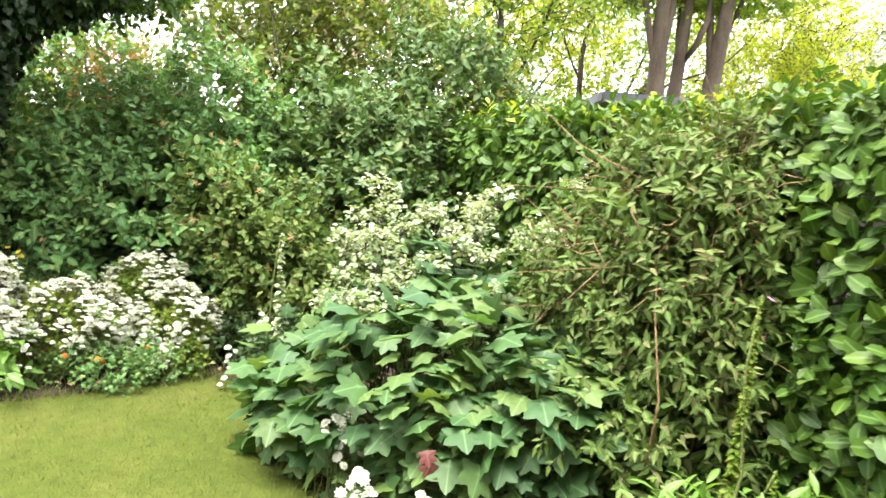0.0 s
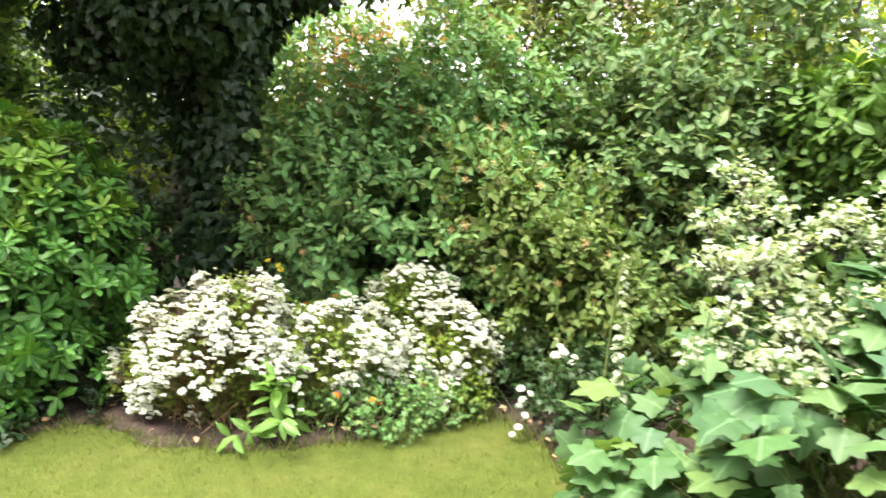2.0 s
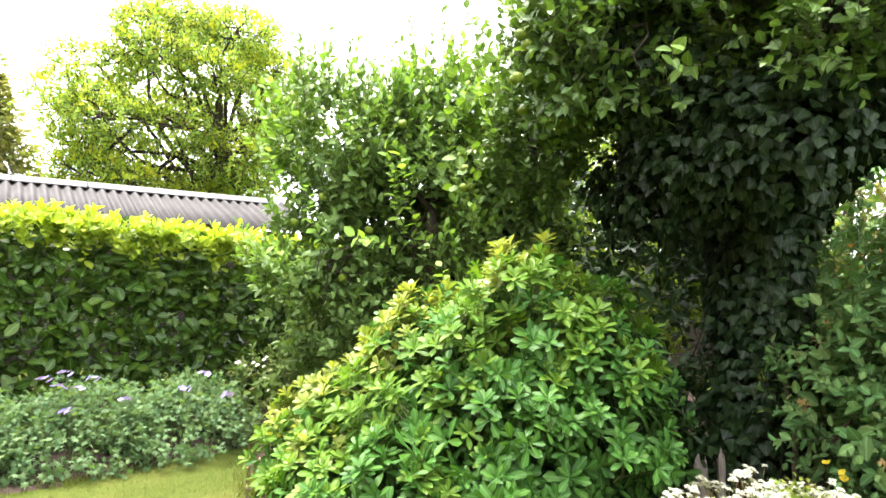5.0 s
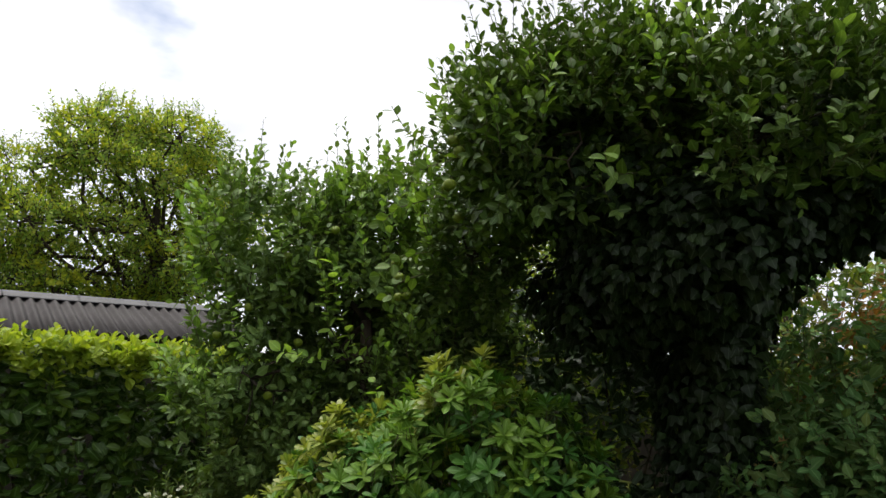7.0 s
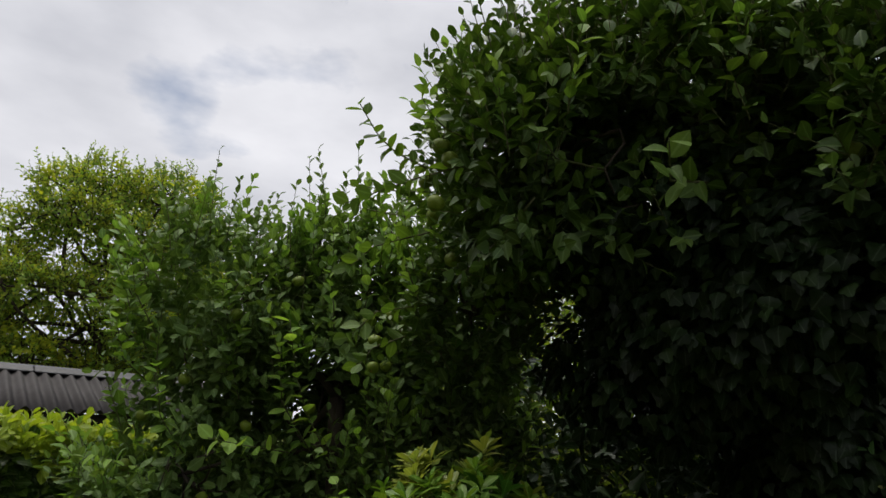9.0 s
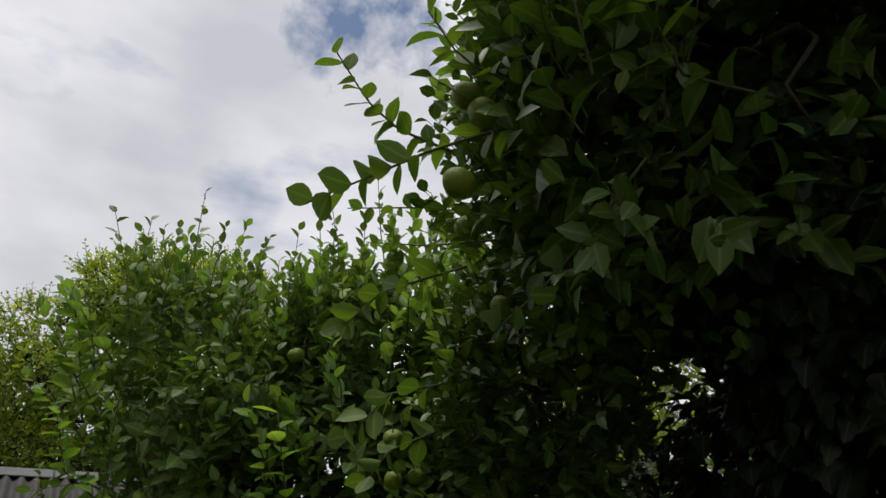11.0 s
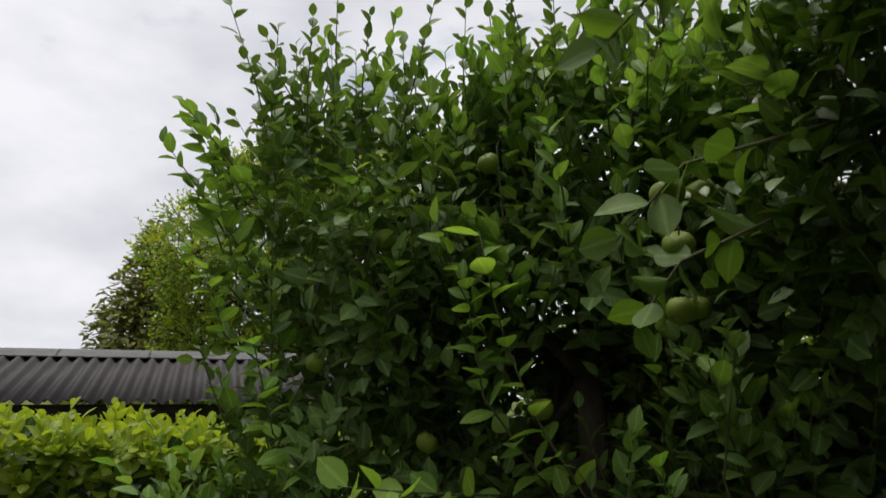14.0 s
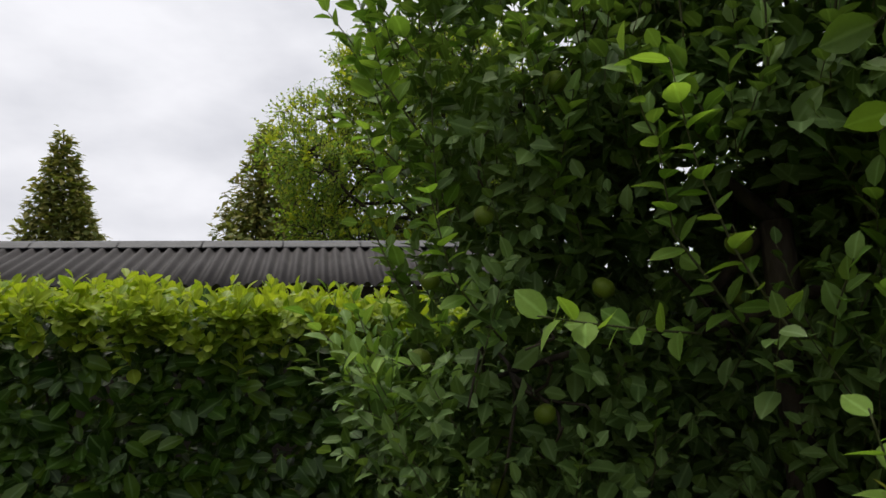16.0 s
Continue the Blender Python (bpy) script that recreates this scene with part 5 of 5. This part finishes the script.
def prism(bm, x0, x1, y0, y1, z0, zr, thick=0.06):
    """A pitched roof with its ridge along x."""
    ym = (y0 + y1) / 2
    prof = [(y0, z0), (ym, zr), (y1, z0), (y1, z0 - thick), (ym, zr - thick * 1.3), (y0, z0 - thick)]
    a = [bm.verts.new((x0, y, z)) for y, z in prof]
    b = [bm.verts.new((x1, y, z)) for y, z in prof]
    for i in range(6):
        j = (i + 1) % 6
        bm.faces.new((a[i], a[j], b[j], b[i]))
    for q in (a, b):
        bm.faces.new((q[0], q[1], q[4], q[5]))
        bm.faces.new((q[1], q[2], q[3], q[4]))
    bmesh.ops.recalc_face_normals(bm, faces=bm.faces)
    return bm


def outbuilding():
    ob = thing("garage", "low neighbouring garage with a flat grey felt roof", "garage", (4.2, 11.0, 0))
    part("wall", box(bmesh.new(), (2.5, 10.4, -0.1), (7.4, 11.6, 2.6), 0.01), M_SHED_WALL, ob)
    part("roof", box(bmesh.new(), (2.3, 10.2, 2.6), (7.6, 11.8, 2.76), 0.02), M_SLATE, ob, "grey felt roof")


outbuilding()


def house():
    ob = thing("house", "distant house with a grey slate roof and white verge", "house", (14.0, 22.0, 0))
    part("wall", box(bmesh.new(), (12.1, 20.0, -0.1), (20.0, 26.0, 4.6), 0.01), M_RENDER, ob, "white rendered wall")
    part("roof", prism(bmesh.new(), 11.8, 20.3, 19.6, 26.4, 4.55, 7.0, 0.16), M_SLATE, ob, "grey slate roof")
    bm = bmesh.new()
    for side in (0, 1):
        y0, y1 = (19.55, 23.0) if side == 0 else (26.45, 23.0)
        v = [bm.verts.new(p) for p in ((11.78, y0, 4.45), (11.78, y1, 6.95), (11.78, y1, 7.2), (11.78, y0, 4.7), (11.62, y0, 4.45), (11.62, y1, 6.95), (11.62, y1, 7.2), (11.62, y0, 4.7))]
        for f in ((0, 1, 2, 3), (7, 6, 5, 4), (0, 4, 5, 1), (1, 5, 6, 2), (2, 6, 7, 3), (3, 7, 4, 0)):
            bm.faces.new([v[i] for i in f])
    bmesh.ops.recalc_face_normals(bm, faces=bm.faces)
    part("bargeboard", bm, M_RENDER, ob, "white painted verge board")


house()


def closing_walls():
    """Closes the garden; behind the walker, an unseen wall added to cut low skylight."""
    ob = tagged(part("wall_south_light_block", box(bmesh.new(), (-11.0, -6.9, -0.1), (6.0, -6.6, 7.6), 0.01), mottled("brown_brick_wall", (0.16, 0.09, 0.06), (0.28, 0.17, 0.12), 6, 0.9, 0.2, 0.01)),
                "plain brick wall, unseen, added to block low skylight", "wall", kind="structure")
    ob = tagged(part("wall_east", box(bmesh.new(), (3.2, -6.6, -0.1), (3.4, 6.8, 1.7), 0.01), M_SHED_WALL), "plain dark fence closing the garden behind the hedge", "wall", kind="structure")
    tagged(part("wall_north", box(bmesh.new(), (-11.0, 10.2, -0.1), (1.9, 10.35, 1.8), 0.01), M_SHED_WALL), "plain dark fence behind the back border", "wall", kind="structure")


closing_walls()

# ---- geraniums under the hedge ----
g = Geo()
for i in range(5):
    q = 2 * math.pi * i / 5
    place(g, leaf_shape([(0.4, 0.3), (0.8, 0.38)], 0.15, 0.1), np.array([(0, 0, 0)]), np.array([(math.cos(q), math.sin(q), 0.35)]), (0, 0, 1), 1.0)
VIOLET = shared("flower", g, M_VIOLET)
g = Geo()
for i in range(4):
    q = 2 * math.pi * i / 4
    place(g, leaf_shape([(0.4, 0.42), (0.8, 0.45)], 0.25, 0.0), np.array([(0, 0, 0)]), np.array([(math.cos(q), math.sin(q), 0.7)]), (0, 0, 1), 1.0)
POPPY = shared("flower", g, M_YELLOW)
MARIGOLD_GEO = Geo()
for ring in range(3):
    for i in range(8):
        q = 2 * math.pi * (i + 0.5 * ring) / 8
        place(MARIGOLD_GEO, PETAL_TUFT, np.array([(0, 0, 0.1 * ring)]), np.array([(math.cos(q), math.sin(q), 0.25 + 0.5 * ring)]), (0, 0, 1), 1.0 - 0.22 * ring)
MARIGOLD = shared("flower", MARIGOLD_GEO, M_ORANGE)


def blooms(ob, data, spots, size, foot=None, tilt=0.35):
    """Single flowers on thin stems."""
    for x, y, z in spots:
        up = Vector((RNG.normal(0, tilt), RNG.normal(0, tilt) - 0.3, 1.0))
        m = Matrix.Translation((x, y, z)) @ up.to_track_quat("Z", "Y").to_matrix().to_4x4() @ Matrix.Scale(size * RNG.uniform(0.85, 1.15), 4)
        piece("flower", data, ob, m)
    if foot is not None:
        g = Geo()
        p = np.array(spots, float)
        b = np.array(foot, float)[None] + RNG.normal(0, 0.04, p.shape) * (1, 1, 0)
        stems(g, b, p, RNG.normal(0, 0.04, p.shape), 0.0022)
        part("stalk_mass", g, M_STEM, ob, kind="stuff")


for cx, cy, spots in ((-6.62, 2.35, [(-6.3, 2.3, 0.5), (-6.35, 2.62, 0.42), (-6.6, 2.5, 0.55)]),
                      (-6.55, 1.65, [(-6.4, 1.5, 0.55), (-6.45, 1.62, 0.52), (-6.35, 1.7, 0.6), (-6.3, 1.55, 0.4), (-6.5, 1.55, 0.62), (-6.42, 1.42, 0.6), (-6.3, 1.9, 0.45)]),
                      (-6.5, 0.9, [(-6.3, 1.0, 0.5), (-6.2, 0.8, 0.4), (-6.4, 0.7, 0.5)])):
    blobs = [((cx, cy, 0.12), (0.5, 0.5, 0.26)), ((cx - 0.1, cy + 0.15, 0.22), (0.32, 0.3, 0.2))]
    ob, _ = bush("geranium", "low mound of grey-green cranesbill with violet flowers below the hedge", "plant", (cx, cy, 0), blobs, 560, CUT_LEAF, 0.075, M_GERANIUM, 5, 0.12, 0.5, 70, 0.65, 0.3,
                 wood=M_STEM, stem=0.004, rough=0.25, lump=0.25)
    tagged(ob, group="geraniums below the hedge")
    spots = [s for x, y, z in spots for s in ((x, y, z), (x + 0.04, y + 0.03, z + 0.01), (x - 0.02, y + 0.06, z - 0.02))]
    blooms(ob, VIOLET, spots, 0.032, (cx, cy, 0.1))
ob, blobs = bush("phlox", "small upright plant with clustered white flowers beside the hedge", "plant", (-6.75, 3.05, 0), [((-6.75, 3.05, 0.3), (0.22, 0.25, 0.3))], 150, LANCE, 0.08, M_CLEMATIS, 5, 0.14, 0.7, 60, 0.6, 0.3,
                 wood=M_STEM, stem=0.005)
blooms(ob, FLOWER, [(-6.6 + RNG.normal(0, 0.1), 2.95 + RNG.normal(0, 0.1), 0.58 + RNG.normal(0, 0.05)) for _ in range(14)], 0.02)

# ---- small plants of the island bed ----
ob, _ = bush("phlox", "bright green young phlox with broad pointed leaves", "plant", (-2.4, 3.6, 0), [((-2.4, 3.62, 0.14), (0.15, 0.1, 0.14))], 9, leaf_shape([(0.2, 0.12), (0.5, 0.19), (0.8, 0.12)], 0.3, 0.35), 0.15,
             M_BRIGHT, 8, 0.2, 1.2, 70, 0.4, 0, wood=M_STEM, stem=0.005, stem_count=5, first=0.2)
bush("phlox", "bright green phlox leaves behind the feverfew", "plant", (-2.05, 4.25, 0), [((-2.0, 4.25, 0.3), (0.15, 0.12, 0.22))], 14, leaf_shape([(0.2, 0.12), (0.5, 0.19), (0.8, 0.12)], 0.3, 0.35), 0.14,
     M_BRIGHT, 8, 0.2, 1.0, 70, 0.4, 0, wood=M_STEM, stem=0.005, stem_count=5)
LOW = [((-1.95, 3.82, 0.08), (0.28, 0.14, 0.16)), ((-1.7, 4.05, 0.08), (0.2, 0.14, 0.14))]
ob, _ = bush("marigold", "low marigold plants with orange flowers at the lawn edge", "flower plant", (-1.9, 3.85, 0), LOW, 260, CUT_LEAF, 0.05, M_HONEY, 5, 0.08, 0.6, 65, 0.6, 0.3, wood=M_STEM, stem=0.004)
blooms(ob, MARIGOLD, [(-2.08, 3.72, 0.2), (-1.9, 3.74, 0.19), (-1.88, 3.77, 0.17), (-2.25, 4.12, 0.46), (-1.72, 4.0, 0.2)], 0.026)
POP = [((-2.72, 4.55, 0.2), (0.28, 0.2, 0.3))]
ob, _ = bush("welsh_poppy", "ferny poppy plant with yellow and orange flowers", "flower plant", (-2.7, 4.55, 0), POP, 240, CUT_LEAF, 0.06, M_BLUE_GREEN, 6, 0.12, 0.6, 65, 0.6, 0.3, wood=M_STEM, stem=0.004)
blooms(ob, POPPY, [(-2.82, 4.5, 0.60), (-2.88, 4.46, 0.66), (-2.92, 4.42, 0.54), (-2.5, 4.55, 0.55), (-2.8, 4.45, 0.64)], 0.026, (-2.72, 4.55, 0.1))
blooms(ob, MARIGOLD, [(-2.6, 4.4, 0.44), (-2.4, 4.4, 0.5), (-2.35, 4.5, 0.42)], 0.022)


def spike(label, foot, top, petals, n, width, material, count_leaf=10, leaf=0.12, mesh=None):
    """A tall flower spike on a leafy stem."""
    ob = thing("foxglove", label, "flower", (foot[0], foot[1], 0))
    stem, leaves, fl = Geo(), Geo(), Geo()
    line = wander((*foot, 0), top, 8, 0.04)
    tube(stem, line, (0.008, 0.003), 6)
    a, b = np.array((*foot, 0.0)), np.array(top, float)
    s = RNG.uniform(1 - petals, 1.0, n)
    q = RNG.uniform(0, 6.28, n)
    p = a + (b - a) * s[:, None]
    d = np.column_stack([np.cos(q), np.sin(q), -0.2 + RNG.normal(0, 0.3, n)])
    place(fl, PETAL_TUFT, p, d, (0, 0, 1) + RNG.normal(0, 0.3, (n, 3)), width * (1.15 - 0.75 * (s - 1 + petals) / petals))
    s = RNG.uniform(0.03, 1 - petals, count_leaf)
    q = np.arange(count_leaf) * 2.4
    d = np.column_stack([np.cos(q), np.sin(q), np.full(count_leaf, 0.4)])
    place(leaves, leaf_shape([(0.2, 0.1), (0.5, 0.15), (0.8, 0.1)], 0.3, 0.3), a + (b - a) * s[:, None], d, np.array([(0, 0, 1.0)] * count_leaf), RNG.uniform(0.8, 1.2, count_leaf) * leaf)
    part("stem", stem, M_STEM, ob)
    part("foliage", leaves, M_BRIGHT, ob, kind="stuff")
    part("flower_spike", fl, material, ob, kind="stuff")


spike("tall cream flower spike standing among the leaves", (-0.74, 3.32), (-0.77, 3.3, 1.08), 0.5, 110, 0.045, M_CREAM)
for x, y, z, n in ((0.93, 1.88, 1.2, 420), (1.12, 2.0, 0.62, 160), (1.3, 2.1, 0.6, 160), (1.42, 2.0, 0.72, 200), (0.62, 2.3, 0.55, 0)):
    if n:
        spike("tall faded yellow-green flower spike by the hedge", (x, y), (x + 0.02, y, z), 0.62, n, 0.03, M_FEVERFEW, 14, 0.16)
for x, y, r in ((0.9, 1.95, 0.18), (1.2, 1.9, 0.3)):
    bush("phlox", "leafy green perennial at the front of the bed", "plant", (x, y, 0), [((x, y, 0.14), (r, r * 0.8, 0.24))], int(420 * r), leaf_shape([(0.2, 0.1), (0.5, 0.15), (0.8, 0.1)], 0.3, 0.35), 0.14, M_BRIGHT, 7, 0.18, 0.9, 65,
         0.4, 0.3, wood=M_STEM, stem=0.005)
g = Geo()
for i in range(5):
    q = 2 * math.pi * i / 5
    place(g, PETAL_TUFT, np.array([(0, 0, 0)]), np.array([(math.cos(q), math.sin(q), 0.4)]), (0, 0, 1), 1.0)
PINK = shared("flower", g, M_PINK)
ob = thing("campion", "small pink campion flowers on thin stems", "flower plant", (0.85, 2.0, 0))
blooms(ob, PINK, [(0.8, 2.0, 0.32), (0.86, 1.96, 0.3), (0.97, 1.87, 1.19)], 0.018, (0.9, 1.95, 0.0))

g = Geo()
p, n = crown_points(CLIMB[1:], 420, 0.97, 0.6)
p, n = p[p[:, 2] > 0.9], n[p[:, 2] > 0.9]
stems(g, p, p + (RNG.normal(0, 0.16, p.shape) + n * 0.08), RNG.normal(0, 0.14, p.shape), 0.0032)
part("bare_stem_mass", g, M_BROWN_STEM, clematis, "tangle of bare brown stems", kind="stuff")

# white phlox in front of the lobed leaves
for x, y, k, h in ((-0.34, 2.66, 24, 0.36), (-0.2, 2.36, 26, 0.2), (0.03, 2.34, 14, 0.16), (-1.2, 3.95, 9, 0.16), (-1.05, 4.15, 8, 0.4)):
    ob = thing("white_phlox", "white phlox flowers showing between the leaves", "flower plant", (x, y, 0), "white phlox by the lawn")
    spots = [(x + RNG.normal(0, 0.035), y + RNG.normal(0, 0.03), h + RNG.normal(0, 0.07)) for _ in range(k)]
    blooms(ob, FLOWER, spots, 0.024, (x, y, 0.0))
g = Geo()
place(g, PALMATE, np.array([(0.03, 2.42, 0.42), (0.06, 2.41, 0.38)]), np.array([(0.2, -0.4, -0.8), (-0.3, -0.3, -0.8)]), np.array([(0, -1, 0.4), (0.2, -1, 0.3)]), 0.085)
ob = thing("red_leaf", "single withered red leaf hanging on the lobed plant", "leaf", (0.03, 2.42, 0.3))
part("blade", g, M_RED_LEAF, ob)

# ---- wood lying in the shade, ground ivy, bare branches ----


def plank(name, label, a, b, w, t, mat=M_WOOD):
    """A weathered offcut with ragged ends."""
    a, b = Vector(a), Vector(b)
    bm = bmesh.new()
    bmesh.ops.create_cube(bm, size=1, matrix=Matrix.Diagonal((w, t, (b - a).length, 1)))
    bmesh.ops.subdivide_edges(bm, edges=bm.edges[:], cuts=3, use_grid_fill=True)
    for v in bm.verts:
        v.co += Vector((RNG.normal(0, 0.05 * w), RNG.normal(0, 0.08 * t), RNG.normal(0, 0.02)))
    bmesh.ops.transform(bm, matrix=Matrix.Translation((a + b) / 2) @ (b - a).to_track_quat("Z", "Y").to_matrix().to_4x4(), verts=bm.verts)
    return tagged(part(name, bm, mat), label, "wood")


plank("timber_offcut", "grey weathered timber offcut leaning in the shade", (-3.52, 4.5, -0.02), (-3.66, 4.62, 0.42), 0.07, 0.02)
plank("timber_offcut", "narrow split stake standing in the soil", (-3.45, 4.55, -0.02), (-3.52, 4.6, 0.5), 0.04, 0.03)
g = Geo()
tube(g, wander((-4.0, 4.35, 0.06), (-3.05, 4.55, 0.1), 8, 0.06), (0.07, 0.055), 9)
tagged(part("log", g, M_WOOD), "old grey log lying on the soil", "log")
for a, b, r in (((-3.15, 4.95, 0.0), (-3.3, 4.8, 1.0), 0.022), ((-3.1, 4.9, 0.2), (-2.9, 4.75, 0.85), 0.014), ((-4.35, 2.95, 0.1), (-3.8, 3.05, 0.14), 0.012)):
    g = Geo()
    tube(g, wander(a, b, 8, 0.07), (r, r * 0.5), 6)
    tagged(part("branch", g, M_PALE_BARK), "bare crooked branch under the shrubs", "branch")
GIVY = [((-3.5, 3.55, 0.0), (0.28, 0.22, 0.08)), ((-3.75, 3.15, 0.0), (0.3, 0.25, 0.1)), ((-4.1, 2.85, 0.0), (0.35, 0.2, 0.1)), ((-3.6, 4.1, 0.0), (0.5, 0.5, 0.12))]
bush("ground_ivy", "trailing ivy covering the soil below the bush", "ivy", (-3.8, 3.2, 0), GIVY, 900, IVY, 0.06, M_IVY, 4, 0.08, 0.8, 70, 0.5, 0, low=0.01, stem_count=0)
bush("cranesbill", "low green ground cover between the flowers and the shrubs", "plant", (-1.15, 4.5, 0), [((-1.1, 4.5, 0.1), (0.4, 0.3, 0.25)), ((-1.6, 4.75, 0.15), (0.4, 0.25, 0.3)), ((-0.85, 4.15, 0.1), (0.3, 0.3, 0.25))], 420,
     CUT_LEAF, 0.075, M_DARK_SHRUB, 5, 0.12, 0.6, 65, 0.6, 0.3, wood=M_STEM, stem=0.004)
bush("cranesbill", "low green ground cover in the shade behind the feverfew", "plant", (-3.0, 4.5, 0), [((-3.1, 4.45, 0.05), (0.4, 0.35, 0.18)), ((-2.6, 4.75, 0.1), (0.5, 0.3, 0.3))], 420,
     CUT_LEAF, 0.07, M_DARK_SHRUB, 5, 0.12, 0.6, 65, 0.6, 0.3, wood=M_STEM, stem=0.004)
SMALL = [((-3.35, 5.0, 0.95), (0.15, 0.15, 0.15))]
bush("privet", "small yellow-green sprig growing by the trunk", "shrub", (-3.3, 4.95, 0), SMALL, 40, OVATE, 0.06, M_FEVERFEW, 6, 0.1, 0.5, 60, 0.5, 0, stem_count=2, stem=0.006)
SIDE = [((-3.55, 3.55, 0.18), (0.2, 0.2, 0.2)), ((-3.95, 4.35, 0.5), (0.3, 0.3, 0.45))]
bush("mexican_orange_bush", "low outlying shoots of glossy finger-like leaves", "bush", (-3.6, 3.7, 0), SIDE, 130, OBOVATE, 0.1, M_CHOISYA, 9, 0.1, 0.6, 88, 0.6, 0.3, first=0.55)

# ---- sprays that hang close to the walker, leaf by leaf ----
LEAVES = [shared("leaf", Geo().add(*sh, rib=(np.abs(sh[0][:, 0]) < 1e-6).astype(float)), M_APPLE_SINGLE) for sh in (OVATE_FINE, OVATE_CURL, OVATE_FLAT)]
IVY_LEAF = shared("leaf", Geo().add(*lobed_shape(3, 0.4, 1.2, 0.35)), M_IVY_SINGLE)


def spray(tree_ob, line, count, size, meshes, radius=0.004, spread=0.8, up=0.35):
    """A twig with single leaves set along it."""
    p = np.array(line, float)
    pts = np.array([p[0] + (p[-1] - p[0]) * 0] if len(p) < 2 else [p[min(int(k), len(p) - 2)] * (1 - (k - min(int(k), len(p) - 2))) + p[min(int(k), len(p) - 2) + 1] * (k - min(int(k), len(p) - 2)) for k in np.linspace(0, len(p) - 1, 9)])
    g = Geo()
    tube(g, pts, (radius, radius * 0.45), 6)
    part("twig", g, M_TWIG, tree_ob)
    for i in range(count):
        s = (i + RNG.uniform(0.2, 0.8)) / count * 8
        k = min(int(s), 7)
        at = pts[k] + (pts[k + 1] - pts[k]) * (s - k)
        axis = unit(pts[k + 1] - pts[k])
        a = unit(np.cross(axis, (0.3, 0.2, 1.0)))
        b = np.cross(axis, a)
        q = i * 2.4 + RNG.normal(0, 0.3)
        d = unit(axis * 0.55 + (math.cos(q) * a + math.sin(q) * b) * spread + (0, 0, -0.15))
        z = np.array((0, 0, up)) + axis * 0.5 + RNG.normal(0, 0.2, 3)
        x = unit(np.cross(d, z))
        z = np.cross(x, d)
        sc = size * RNG.uniform(0.75, 1.15)
        m = Matrix(((x[0] * sc, d[0] * sc, z[0] * sc, at[0]), (x[1] * sc, d[1] * sc, z[1] * sc, at[1]), (x[2] * sc, d[2] * sc, z[2] * sc, at[2]), (0, 0, 0, 1)))
        piece("leaf", meshes[RNG.integers(len(meshes))], tree_ob, m)


for line, n, size in (([(-3.9, 3.42, 2.66), (-3.99, 3.28, 2.6), (-4.08, 3.2, 2.56), (-4.18, 3.09, 2.5)], 16, 0.08),
                      ([(-4.15, 3.42, 2.72), (-4.22, 3.31, 2.78), (-4.23, 3.23, 2.83), (-4.2, 3.12, 2.92)], 18, 0.07),
                      ([(-4.3, 3.75, 2.75), (-4.55, 3.55, 2.77), (-4.85, 3.45, 2.86)], 14, 0.05),
                      ([(-4.3, 3.8, 2.65), (-4.6, 3.62, 2.68), (-4.9, 3.55, 2.78)], 14, 0.05),
                      ([(-3.75, 3.75, 2.75), (-3.85, 3.5, 2.72), (-3.92, 3.3, 2.78), (-3.9, 3.2, 2.85)], 16, 0.08),
                      ([(-3.5, 3.7, 2.6), (-3.55, 3.5, 2.6), (-3.5, 3.35, 2.66)], 10, 0.08),
                      ([(-3.2, 3.8, 2.5), (-3.2, 3.6, 2.45), (-3.1, 3.45, 2.5)], 10, 0.08),
                      ([(-4.6, 3.8, 2.3), (-4.75, 3.6, 2.25), (-4.82, 3.5, 2.12)], 14, 0.085),
                      ([(-4.7, 3.85, 2.2), (-4.85, 3.66, 2.1), (-4.92, 3.6, 1.98)], 12, 0.085),
                      ([(-4.5, 3.7, 2.6), (-4.65, 3.5, 2.52), (-4.7, 3.4, 2.4)], 14, 0.08)):
    spray(tree_a, line, n, size, LEAVES)
spray(tree_a, [(-3.66, 3.52, 2.5), (-3.74, 3.48, 2.40), (-3.84, 3.45, 2.31), (-3.97, 3.42, 2.24)], 8, 0.055, [IVY_LEAF], 0.0028, 0.9)
YOUNG = [shared("leaf", Geo().add(*sh, rib=(np.abs(sh[0][:, 0]) < 1e-6).astype(float)), M_APPLE_YOUNG_LIT) for sh in (OVATE_FINE, OVATE_FLAT)]
for line, n, size in SPRAY_B:
    spray(tree_b, line, n, size, YOUNG)
